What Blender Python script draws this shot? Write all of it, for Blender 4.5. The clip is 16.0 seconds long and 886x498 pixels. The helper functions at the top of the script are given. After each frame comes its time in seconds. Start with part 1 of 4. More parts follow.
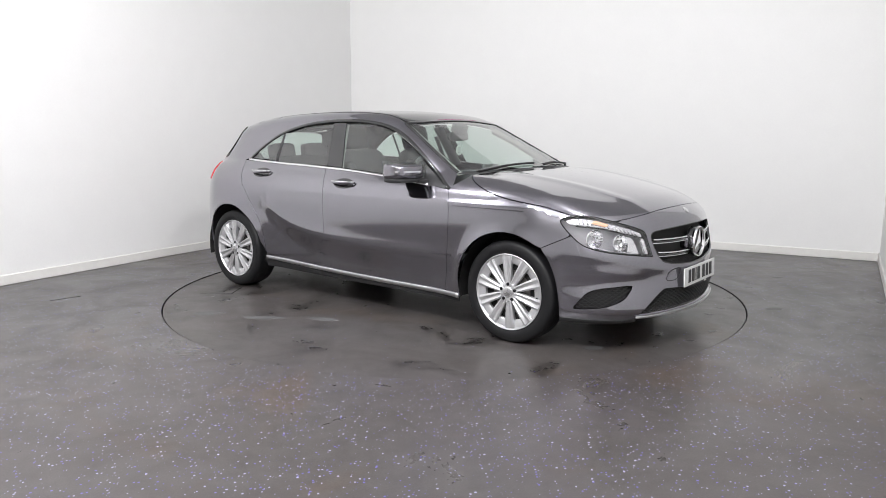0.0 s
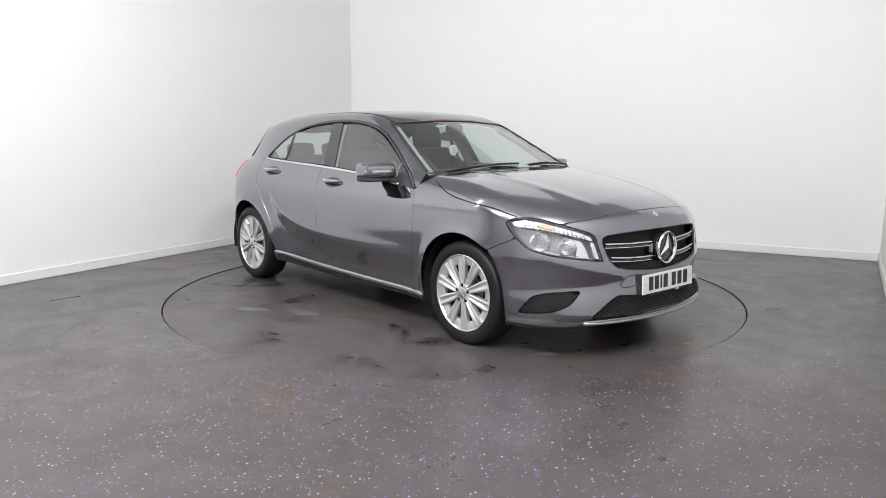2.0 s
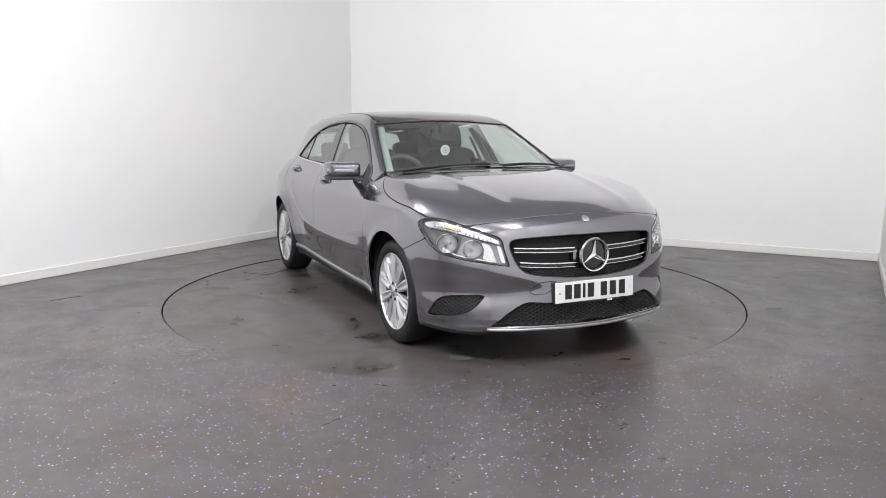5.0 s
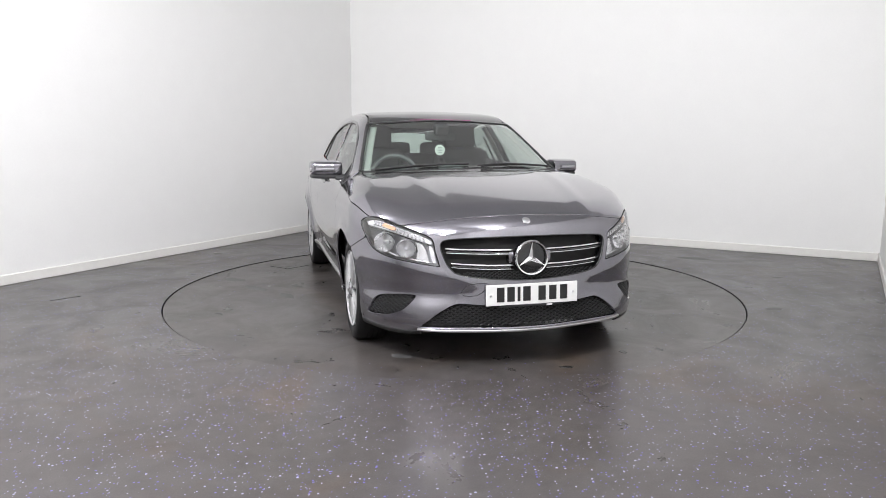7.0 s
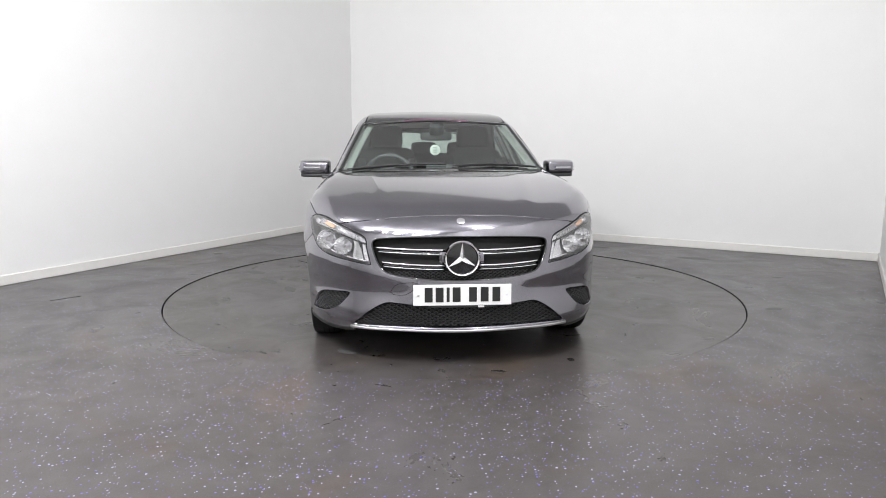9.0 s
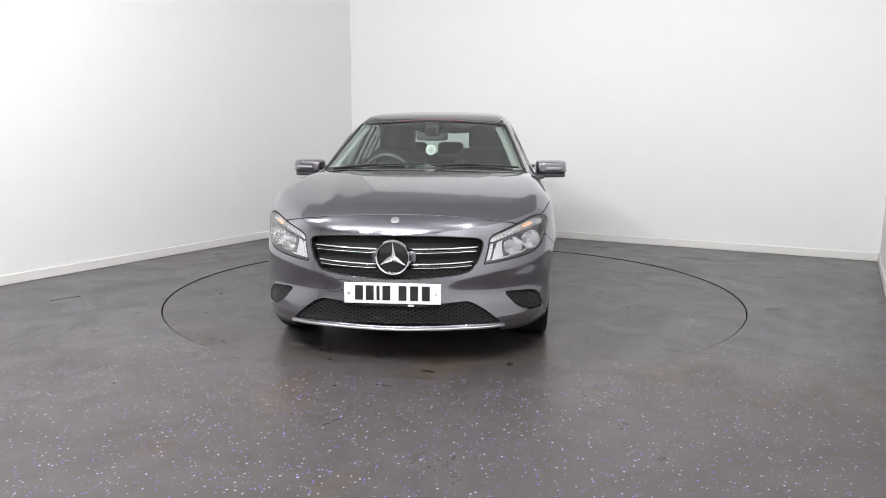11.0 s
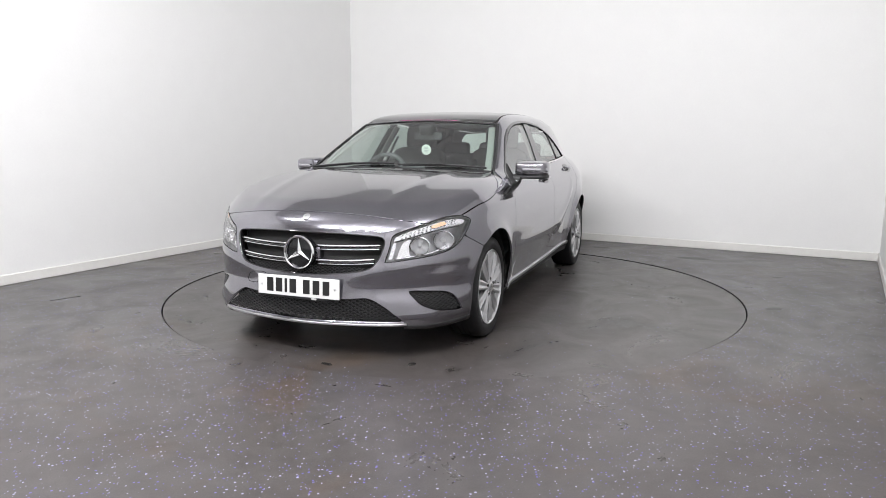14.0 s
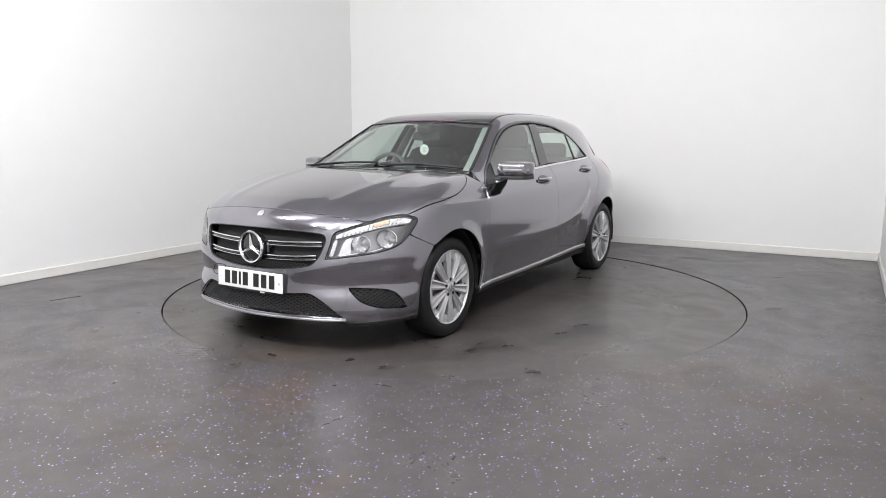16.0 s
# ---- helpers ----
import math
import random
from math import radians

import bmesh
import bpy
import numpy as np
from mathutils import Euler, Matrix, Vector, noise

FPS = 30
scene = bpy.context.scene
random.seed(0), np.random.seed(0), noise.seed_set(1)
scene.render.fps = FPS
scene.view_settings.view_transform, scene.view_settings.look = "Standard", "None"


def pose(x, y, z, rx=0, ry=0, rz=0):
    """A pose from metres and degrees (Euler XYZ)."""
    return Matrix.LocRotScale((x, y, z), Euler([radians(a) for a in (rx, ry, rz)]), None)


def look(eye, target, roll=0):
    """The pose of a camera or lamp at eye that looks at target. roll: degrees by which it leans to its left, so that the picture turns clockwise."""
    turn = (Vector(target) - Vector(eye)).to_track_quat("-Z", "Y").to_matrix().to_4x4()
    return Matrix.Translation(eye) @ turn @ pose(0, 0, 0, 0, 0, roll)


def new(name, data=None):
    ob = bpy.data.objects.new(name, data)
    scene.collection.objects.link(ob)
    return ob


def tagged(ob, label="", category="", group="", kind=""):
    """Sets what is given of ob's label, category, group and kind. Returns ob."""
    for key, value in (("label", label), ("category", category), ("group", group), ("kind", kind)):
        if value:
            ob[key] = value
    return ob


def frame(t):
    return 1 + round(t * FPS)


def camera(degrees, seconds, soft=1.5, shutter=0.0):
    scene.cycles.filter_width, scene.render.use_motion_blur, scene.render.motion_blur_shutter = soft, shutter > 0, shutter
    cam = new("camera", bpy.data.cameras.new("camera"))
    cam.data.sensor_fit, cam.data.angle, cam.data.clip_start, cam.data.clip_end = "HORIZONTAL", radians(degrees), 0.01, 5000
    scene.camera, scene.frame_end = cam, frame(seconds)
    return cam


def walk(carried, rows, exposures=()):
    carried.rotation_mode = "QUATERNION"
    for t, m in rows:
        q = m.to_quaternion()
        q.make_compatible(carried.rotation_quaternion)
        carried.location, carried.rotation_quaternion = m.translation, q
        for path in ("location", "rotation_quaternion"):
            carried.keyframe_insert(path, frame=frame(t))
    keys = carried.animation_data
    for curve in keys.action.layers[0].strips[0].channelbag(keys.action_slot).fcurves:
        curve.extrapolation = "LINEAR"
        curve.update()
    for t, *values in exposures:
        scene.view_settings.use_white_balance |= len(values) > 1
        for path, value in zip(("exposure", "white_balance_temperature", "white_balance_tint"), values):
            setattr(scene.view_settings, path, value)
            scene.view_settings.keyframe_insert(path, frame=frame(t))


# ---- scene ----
# camera on a tripod beside the right-hand wall, looking down at the turntable
EYE = (0.0, 0.0, 1.2535)
VIEW = pose(*EYE, 90 - 9.064, 0, 0) @ pose(0, 0, 0, 0, 0, 0.126)
cam = camera(62.62, 16.0, soft=0.85)
walk(cam, [(0.0, VIEW), (16.0, VIEW)])

# turntable: centre, radius, and its angle by time
TABLE = (0.0815, 5.8124)
RADIUS = 2.2162
CAR_ON_TABLE = (-0.1612, -0.1508)
TURN = [(0.0, -38.44), (1.5, -46.11), (3.5, -56.42), (5.0, -64.19), (6.5, -72.03), (7.0, -74.64), (9.0, -85.15), (11.5, -98.26), (12.5, -103.53), (14.5, -114.06), (16.0, -121.86)]

# room: the far left corner and its two directions
CORNER = Vector((-1.263, 10.212, 0))
ROOM_TURN = -28.8
ROOM_WIDTH, ROOM_DEPTH, ROOM_HEIGHT = 6.39, 10.6, 4.2


def room(u, v, z=0.0):
    """A place in the room: u along the far wall from the left corner, v from the far wall towards the camera."""
    a = radians(ROOM_TURN)
    d, e = Vector((math.cos(a), math.sin(a), 0)), Vector((math.sin(a), -math.cos(a), 0))
    return CORNER + d * u + e * v + Vector((0, 0, z))


# light: small square unseen floodlights on the camera's side, one row aimed at the far end, one down behind the camera,
# one at each side wall; all but the first row are added to brighten the walls
world = bpy.data.worlds.new("world")
world.use_nodes = True
world.node_tree.nodes["Background"].inputs[0].default_value = (0.02, 0.02, 0.022, 1)
scene.world = world
LAMP_SIZE, LAMP_DROP = 0.20, 0.30
# lamp and its aim, each as place along the far wall, place from the far wall, then the aim's height and watts
LAMPS = [(u, 8.1, u * 0.6 + 0.3, 0.4, 0.9, 66.0) for u in (2.4, 3.4, 4.4, 5.4)] + [(u, 9.3, u + 0.2, 9.9, 0.0, 38.0) for u in (3.4, 4.4, 5.4)]
# one lamp for each side wall, added to even out their brightness
LAMPS += [(5.9, 5.6, 0.0, 1.0, 1.0, 66.0), (1.1, 6.0, 6.4, 2.6, 0.6, 58.0)]
for lu, lv, au, av, az, watts in LAMPS:
    data = bpy.data.lights.new("unseen_flood_lamp", "AREA")
    data.shape, data.size = "SQUARE", LAMP_SIZE
    data.energy, data.color = watts, (0.985, 0.98, 1.0)
    lamp = new("unseen_flood_lamp", data)
    lamp.matrix_world = look(room(lu, lv, ROOM_HEIGHT - LAMP_DROP), room(au, av, az))
scene.view_settings.exposure = 0.0


# ---- materials ----
def material(name, color, rough=0.5, metal=0.0, coat=0.0, grain=0.0, scale=30.0, bumpy=0.0, spec=0.5, coat_rough=0.03):
    """A principled material whose colour and gloss vary at two scales."""
    m = bpy.data.materials.new(name)
    m.use_nodes = True
    nt = m.node_tree
    b = nt.nodes["Principled BSDF"]
    b.inputs["Base Color"].default_value = (*color, 1)
    b.inputs["Roughness"].default_value = rough
    b.inputs["Metallic"].default_value = metal
    b.inputs["Specular IOR Level"].default_value = spec
    b.inputs["Coat Weight"].default_value = coat
    b.inputs["Coat Roughness"].default_value = coat_rough
    if grain or bumpy:
        tc = nt.nodes.new("ShaderNodeTexCoord")
        fine, broad = nt.nodes.new("ShaderNodeTexNoise"), nt.nodes.new("ShaderNodeTexNoise")
        for n, s in ((fine, scale), (broad, scale * 0.08)):
            n.inputs["Scale"].default_value = s
            n.inputs["Detail"].default_value = 4
            nt.links.new(tc.outputs["Object"], n.inputs["Vector"])
        add = nt.nodes.new("ShaderNodeMath")
        add.operation = "ADD"
        nt.links.new(fine.outputs["Fac"], add.inputs[0])
        nt.links.new(broad.outputs["Fac"], add.inputs[1])
        rng = nt.nodes.new("ShaderNodeMapRange")
        rng.inputs["From Min"].default_value, rng.inputs["From Max"].default_value = 0.6, 1.4
        rng.inputs["To Min"].default_value, rng.inputs["To Max"].default_value = 1 - grain, 1 + grain
        nt.links.new(add.outputs[0], rng.inputs["Value"])
        mul = nt.nodes.new("ShaderNodeVectorMath")
        mul.operation = "SCALE"
        mul.inputs[0].default_value = color
        nt.links.new(rng.outputs[0], mul.inputs["Scale"])
        nt.links.new(mul.outputs[0], b.inputs["Base Color"])
        r2 = nt.nodes.new("ShaderNodeMath")
        r2.operation = "MULTIPLY"
        r2.inputs[1].default_value = rough
        nt.links.new(rng.outputs[0], r2.inputs[0])
        nt.links.new(r2.outputs[0], b.inputs["Roughness"])
        if bumpy:
            bp = nt.nodes.new("ShaderNodeBump")
            bp.inputs["Strength"].default_value = bumpy
            bp.inputs["Distance"].default_value = 0.002
            nt.links.new(fine.outputs["Fac"], bp.inputs["Height"])
            nt.links.new(bp.outputs[0], b.inputs["Normal"])
    return m


def glass_material(name, tint, gloss=0.0, base=0.08):
    m = bpy.data.materials.new(name)
    m.use_nodes = True
    nt = m.node_tree
    nt.nodes.remove(nt.nodes["Principled BSDF"])
    t, g, f, mix = (nt.nodes.new("ShaderNode" + k) for k in ("BsdfTransparent", "BsdfGlossy", "LayerWeight", "MixShader"))
    t.inputs["Color"].default_value = (*tint, 1)
    g.inputs["Roughness"].default_value = gloss
    f.inputs["Blend"].default_value = 0.5
    power, share = nt.nodes.new("ShaderNodeMath"), nt.nodes.new("ShaderNodeMath")
    power.operation, share.operation = "POWER", "MULTIPLY_ADD"
    power.inputs[1].default_value = 2.5
    share.inputs[1].default_value, share.inputs[2].default_value = 0.85, base
    nt.links.new(f.outputs["Facing"], power.inputs[0])
    nt.links.new(power.outputs[0], share.inputs[0])
    nt.links.new(share.outputs[0], mix.inputs[0])
    nt.links.new(t.outputs[0], mix.inputs[1])
    nt.links.new(g.outputs[0], mix.inputs[2])
    nt.links.new(mix.outputs[0], nt.nodes["Material Output"].inputs["Surface"])
    return m


def floor_material(name, stain, chips=0.3):
    """Safety vinyl: grey-brown, with sparkling chips, scuffs and dull patches."""
    m = bpy.data.materials.new(name)
    m.use_nodes = True
    nt = m.node_tree
    b = nt.nodes["Principled BSDF"]
    tc = nt.nodes.new("ShaderNodeTexCoord")

    def noise_node(scale, detail=5, rough=0.6, warp=0.0):
        n = nt.nodes.new("ShaderNodeTexNoise")
        n.inputs["Scale"].default_value, n.inputs["Detail"].default_value = scale, detail
        n.inputs["Roughness"].default_value, n.inputs["Distortion"].default_value = rough, warp
        nt.links.new(tc.outputs["Object"], n.inputs["Vector"])
        return n

    def ramp(src, *stops):
        r = nt.nodes.new("ShaderNodeValToRGB")
        e = r.color_ramp.elements
        while len(e) < len(stops):
            e.new(0.5)
        for el, (pos, c) in zip(e, stops):
            el.position, el.color = pos, (*c, 1)
        nt.links.new(src, r.inputs[0])
        return r

    def mix(kind, fac, a, c):
        n = nt.nodes.new("ShaderNodeMixRGB")
        n.blend_type = kind
        for i, v in enumerate((fac, a, c)):
            if isinstance(v, (int, float)):
                n.inputs[i].default_value = v
            elif isinstance(v, tuple):
                n.inputs[i].default_value = (*v, 1)
            else:
                nt.links.new(v, n.inputs[i])
        return n.outputs[0]

    broad = ramp(noise_node(0.55, 5, 0.55, 0.4).outputs["Fac"], (0.35, (0.060, 0.052, 0.048)), (0.65, (0.078, 0.073, 0.072)))
    rust = ramp(noise_node(0.9, 4, 0.6, 1.2).outputs["Fac"], (0.56, (0, 0, 0)), (0.72, (1, 1, 1)))
    col = broad.outputs[0]
    tint = nt.nodes.new("ShaderNodeMath")
    tint.operation = "MULTIPLY"
    tint.inputs[1].default_value = 0.60
    nt.links.new(rust.outputs[0], tint.inputs[0])
    col = mix("MIX", tint.outputs[0], col, (0.086, 0.062, 0.044))
    grit = ramp(noise_node(140, 2).outputs["Fac"], (0.3, (0.86, 0.86, 0.86)), (0.7, (1.13, 1.13, 1.13)))
    col = mix("MULTIPLY", 1.0, col, grit.outputs[0])
    dark = ramp(noise_node(2.3, 6, 0.65, 0.6).outputs["Fac"], (0.62 - 0.14 * stain, (1, 1, 1)), (0.74 - 0.16 * stain, (1 - stain,) * 3))
    col = mix("MULTIPLY", 1.0, col, dark.outputs[0])
    pale = ramp(noise_node(1.9, 4, 0.55, 0.8).outputs["Fac"], (0.63, (0, 0, 0)), (0.74, (0.45, 0.45, 0.45)))
    col = mix("MIX", pale.outputs[0], col, (0.105, 0.105, 0.107))
    mottle = ramp(noise_node(7.0, 6, 0.7, 0.3).outputs["Fac"], (0.32, (0.88, 0.87, 0.86)), (0.68, (1.14, 1.14, 1.15)))
    col = mix("MULTIPLY", 1.0, col, mottle.outputs[0])
    # chips: one in each of many small cells, some blue, some white
    vor = nt.nodes.new("ShaderNodeTexVoronoi")
    vor.inputs["Scale"].default_value = 60.0
    nt.links.new(tc.outputs["Object"], vor.inputs["Vector"])
    sep = nt.nodes.new("ShaderNodeSeparateColor")
    nt.links.new(vor.outputs["Color"], sep.inputs[0])
    size = nt.nodes.new("ShaderNodeMath")
    size.operation = "MULTIPLY"
    size.inputs[1].default_value = 0.29
    nt.links.new(sep.outputs["Red"], size.inputs[0])
    chip = nt.nodes.new("ShaderNodeMath")
    chip.operation = "LESS_THAN"
    nt.links.new(vor.outputs["Distance"], chip.inputs[0])
    nt.links.new(size.outputs[0], chip.inputs[1])
    chosen = nt.nodes.new("ShaderNodeMath")
    chosen.operation = "GREATER_THAN"
    chosen.inputs[1].default_value = 1 - chips
    nt.links.new(sep.outputs["Green"], chosen.inputs[0])
    both = nt.nodes.new("ShaderNodeMath")
    both.operation = "MULTIPLY"
    nt.links.new(chip.outputs[0], both.inputs[0])
    nt.links.new(chosen.outputs[0], both.inputs[1])
    chipcol = ramp(sep.outputs["Blue"], (0.0, (0.10, 0.09, 0.42)), (0.55, (0.24, 0.24, 0.60)), (1.0, (0.42, 0.42, 0.60)))
    col = mix("MIX", both.outputs[0], col, chipcol.outputs[0])
    nt.links.new(col, b.inputs["Base Color"])
    gl = ramp(noise_node(2.2, 7, 0.65, 0.8).outputs["Fac"], (0.33, (0.27,) * 3), (0.7, (0.44,) * 3))
    gl2 = mix("MULTIPLY", 0.45, gl.outputs[0], dark.outputs[0])
    nt.links.new(gl2, b.inputs["Roughness"])
    b.inputs["Specular IOR Level"].default_value = 0.5
    bp = nt.nodes.new("ShaderNodeBump")
    bp.inputs["Strength"].default_value, bp.inputs["Distance"].default_value = 0.25, 0.001
    nt.links.new(noise_node(220, 2).outputs["Fac"], bp.inputs["Height"])
    nt.links.new(bp.outputs[0], b.inputs["Normal"])
    return m


def paint_material(name, color):
    """Metallic car paint: flakes in the base, a clear coat above."""
    m = bpy.data.materials.new(name)
    m.use_nodes = True
    nt = m.node_tree
    b = nt.nodes["Principled BSDF"]
    tc = nt.nodes.new("ShaderNodeTexCoord")
    vor = nt.nodes.new("ShaderNodeTexVoronoi")
    vor.inputs["Scale"].default_value = 900.0
    nt.links.new(tc.outputs["Object"], vor.inputs["Vector"])
    sep = nt.nodes.new("ShaderNodeSeparateColor")
    nt.links.new(vor.outputs["Color"], sep.inputs[0])
    rng = nt.nodes.new("ShaderNodeMapRange")
    rng.inputs["To Min"].default_value, rng.inputs["To Max"].default_value = 0.82, 1.18
    nt.links.new(sep.outputs["Red"], rng.inputs["Value"])
    mul = nt.nodes.new("ShaderNodeVectorMath")
    mul.operation = "SCALE"
    mul.inputs[0].default_value = color
    nt.links.new(rng.outputs[0], mul.inputs["Scale"])
    nt.links.new(mul.outputs[0], b.inputs["Base Color"])
    dust = nt.nodes.new("ShaderNodeTexNoise")
    dust.inputs["Scale"].default_value, dust.inputs["Detail"].default_value = 2.5, 5
    nt.links.new(tc.outputs["Object"], dust.inputs["Vector"])
    r2 = nt.nodes.new("ShaderNodeMapRange")
    r2.inputs["To Min"].default_value, r2.inputs["To Max"].default_value = 0.10, 0.14
    nt.links.new(dust.outputs["Fac"], r2.inputs["Value"])
    nt.links.new(r2.outputs[0], b.inputs["Roughness"])
    b.inputs["Metallic"].default_value = 1.0
    b.inputs["Coat Weight"].default_value = 1.0
    b.inputs["Coat Roughness"].default_value = 0.03
    b.inputs["Coat IOR"].default_value = 1.5
    return m


WALL = material("wall_paint", (0.80, 0.80, 0.79), 0.6, grain=0.015, scale=60, bumpy=0.15)
SKIRTING = material("skirting_gloss", (0.74, 0.73, 0.70), 0.35, grain=0.03, scale=25)
CEILING = material("ceiling_paint", (0.68, 0.68, 0.69), 0.8, grain=0.05, scale=20)
FLOOR = floor_material("vinyl_floor", 0.24, 0.80)
TABLETOP = floor_material("vinyl_turntable", 0.62, 0.04)
SCUFF = material("pale_scuff", (0.105, 0.104, 0.105), 0.55, grain=0.35, scale=25)
OIL = material("dark_drip", (0.028, 0.026, 0.025), 0.25, grain=0.2, scale=30)
GAP = material("dark_gap", (0.012, 0.012, 0.012), 0.8)
FIXTURE = material("lamp_frame", (0.75, 0.75, 0.75), 0.4, grain=0.03)
PAINT = paint_material("grey_metallic_paint", (0.262, 0.254, 0.285))
BLACK = material("black_plastic", (0.018, 0.018, 0.019), 0.45, grain=0.1, scale=200, bumpy=0.1)
GLOSSBLACK = material("gloss_black", (0.010, 0.010, 0.011), 0.12, coat=0.6)
RUBBER = material("tyre_rubber", (0.008, 0.008, 0.009), 0.5, spec=0.3, grain=0.15, scale=40, bumpy=0.2)
CHROME = material("chrome", (0.82, 0.82, 0.83), 0.08, metal=1.0)
SATIN = material("satin_aluminium", (0.62, 0.62, 0.63), 0.28, metal=1.0)
ALLOY = material("alloy_silver", (0.52, 0.52, 0.53), 0.30, metal=0.6, coat=0.5, grain=0.05, scale=60)
DISC = material("brake_iron", (0.20, 0.19, 0.18), 0.45, metal=0.9, grain=0.15, scale=50)
GLASS = glass_material("tinted_glass", (0.80, 0.90, 0.85), base=0.10)
LENS = glass_material("clear_lens", (0.96, 0.96, 0.97), 0.01, 0.08)
FROST = material("frosted_reflector", (0.86, 0.86, 0.88), 0.16, metal=0.75, grain=0.25, scale=70, bumpy=0.6)
REFLECTOR = material("reflector", (0.92, 0.92, 0.93), 0.07, metal=1.0, grain=0.05, scale=45, bumpy=0.25)
HOUSING = material("lamp_housing", (0.46, 0.46, 0.48), 0.28, metal=0.5)
AMBER = material("amber_lens", (0.70, 0.42, 0.26), 0.25)
RED = material("red_lens", (0.50, 0.02, 0.03), 0.15, coat=0.8)
PLATE = material("plate_white", (0.70, 0.70, 0.69), 0.35, grain=0.02)
INK = material("black_ink", (0.012, 0.012, 0.012), 0.45)
WHEELRIM = material("steering_leather", (0.10, 0.10, 0.105), 0.35, grain=0.1, scale=150, bumpy=0.1)
MAGENTA = material("plain_magenta", (0.42, 0.05, 0.22), 0.25, coat=0.5)
TRIM = material("cabin_trim", (0.050, 0.050, 0.053), 0.7, grain=0.12, scale=150, bumpy=0.15)
FABRIC = material("seat_fabric", (0.035, 0.035, 0.038), 0.85, grain=0.2, scale=300, bumpy=0.3)
LINER = material("roof_liner", (0.36, 0.36, 0.345), 0.85, grain=0.06, scale=120)
PAPER = material("paper_disc", (0.90, 0.92, 0.87), 0.6)


# ---- the shape of the car's body ----
def spline_table(knots, step=0.002):
    """Natural cubic spline through (u, v) knots, tabulated."""
    k = np.array(sorted(knots), float)
    u, v = k[:, 0], k[:, 1]
    n, h = len(u), np.diff(u)
    a, b = np.eye(n), np.zeros(n)
    for i in range(1, n - 1):
        a[i, i - 1:i + 2] = h[i - 1], 2 * (h[i - 1] + h[i]), h[i]
        b[i] = 6 * ((v[i + 1] - v[i]) / h[i] - (v[i] - v[i - 1]) / h[i - 1])
    m = np.linalg.solve(a, b)
    q = np.arange(u[0], u[-1] + step, step)
    i = np.clip(np.searchsorted(u, q, side="right") - 1, 0, n - 2)
    d, e, w = q - u[i], u[i + 1] - q, h[i]
    r = (m[i] * e ** 3 + m[i + 1] * d ** 3) / (6 * w) + (v[i] / w - m[i] * w / 6) * e + (v[i + 1] / w - m[i + 1] * w / 6) * d
    return q, r


def table(*knots):
    q, r = spline_table(knots)
    return lambda s: np.interp(s, q, r)


# curves of the car's body: x forward, y to its left, z up, origin on the ground midway between the axles
SIDE = table((0.10, 0.80), (0.20, 0.834), (0.30, 0.856), (0.42, 0.869), (0.55, 0.881), (0.68, 0.886), (0.78, 0.881), (0.86, 0.858), (0.93, 0.818), (1.00, 0.762), (1.08, 0.70), (1.2, 0.60))
PLAN = table((-2.4, -0.16), (-2.1, -0.17), (-1.8, -0.080), (-1.5, -0.018), (-1.0, 0.0), (0.0, 0.0), (1.0, 0.0), (1.4, -0.001), (1.7, -0.018), (2.0, -0.06), (2.3, -0.13))
HOOD = table((-2.4, 1.0), (-1.8, 1.055), (-1.2, 1.05), (-0.4, 1.03), (0.3, 1.02), (0.8, 1.025), (1.0, 1.02), (1.2, 1.008), (1.5, 0.972), (1.8, 0.915), (2.0, 0.858), (2.11, 0.812), (2.25, 0.72), (2.4, 0.58))
NOSE = table((0.0, 2.08), (0.14, 2.14), (0.20, 2.18), (0.26, 2.203), (0.35, 2.205), (0.47, 2.188), (0.6, 2.174), (0.7, 2.153), (0.76, 2.135), (0.80, 2.108), (0.84, 2.062), (1.0, 1.9), (1.5, 1.2))
TAIL = table((0.1, -1.95), (0.25, -2.05), (0.4, -2.085), (0.6, -2.085), (0.8, -2.06), (0.95, -2.005), (1.1, -1.83), (1.3, -1.68), (1.5, -1.54))
ROOF = table((-2.2, 1.22), (-1.9, 1.262), (-1.6, 1.330), (-1.2, 1.396), (-0.8, 1.425), (-0.35, 1.434), (0.0, 1.419), (0.3, 1.378), (0.6, 1.31), (1.2, 1.10))
CABIN = table((0.8, 0.835), (0.95, 0.782), (1.05, 0.737), (1.2, 0.667), (1.334, 0.596), (1.42, 0.54), (1.6, 0.40))
CABPLAN = table((-2.4, -0.32), (-2.0, -0.215), (-1.6, -0.085), (-1.2, -0.018), (-0.6, 0.0), (0.0, 0.0), (0.5, -0.01), (1.0, -0.03), (1.4, -0.07))


def smax(a, b, k):
    h = np.maximum(k - np.abs(a - b), 0.0) / k
    return np.maximum(a, b) + h * h * k * 0.25


def bump(v, w):
    return np.exp(-(v / w) ** 2)


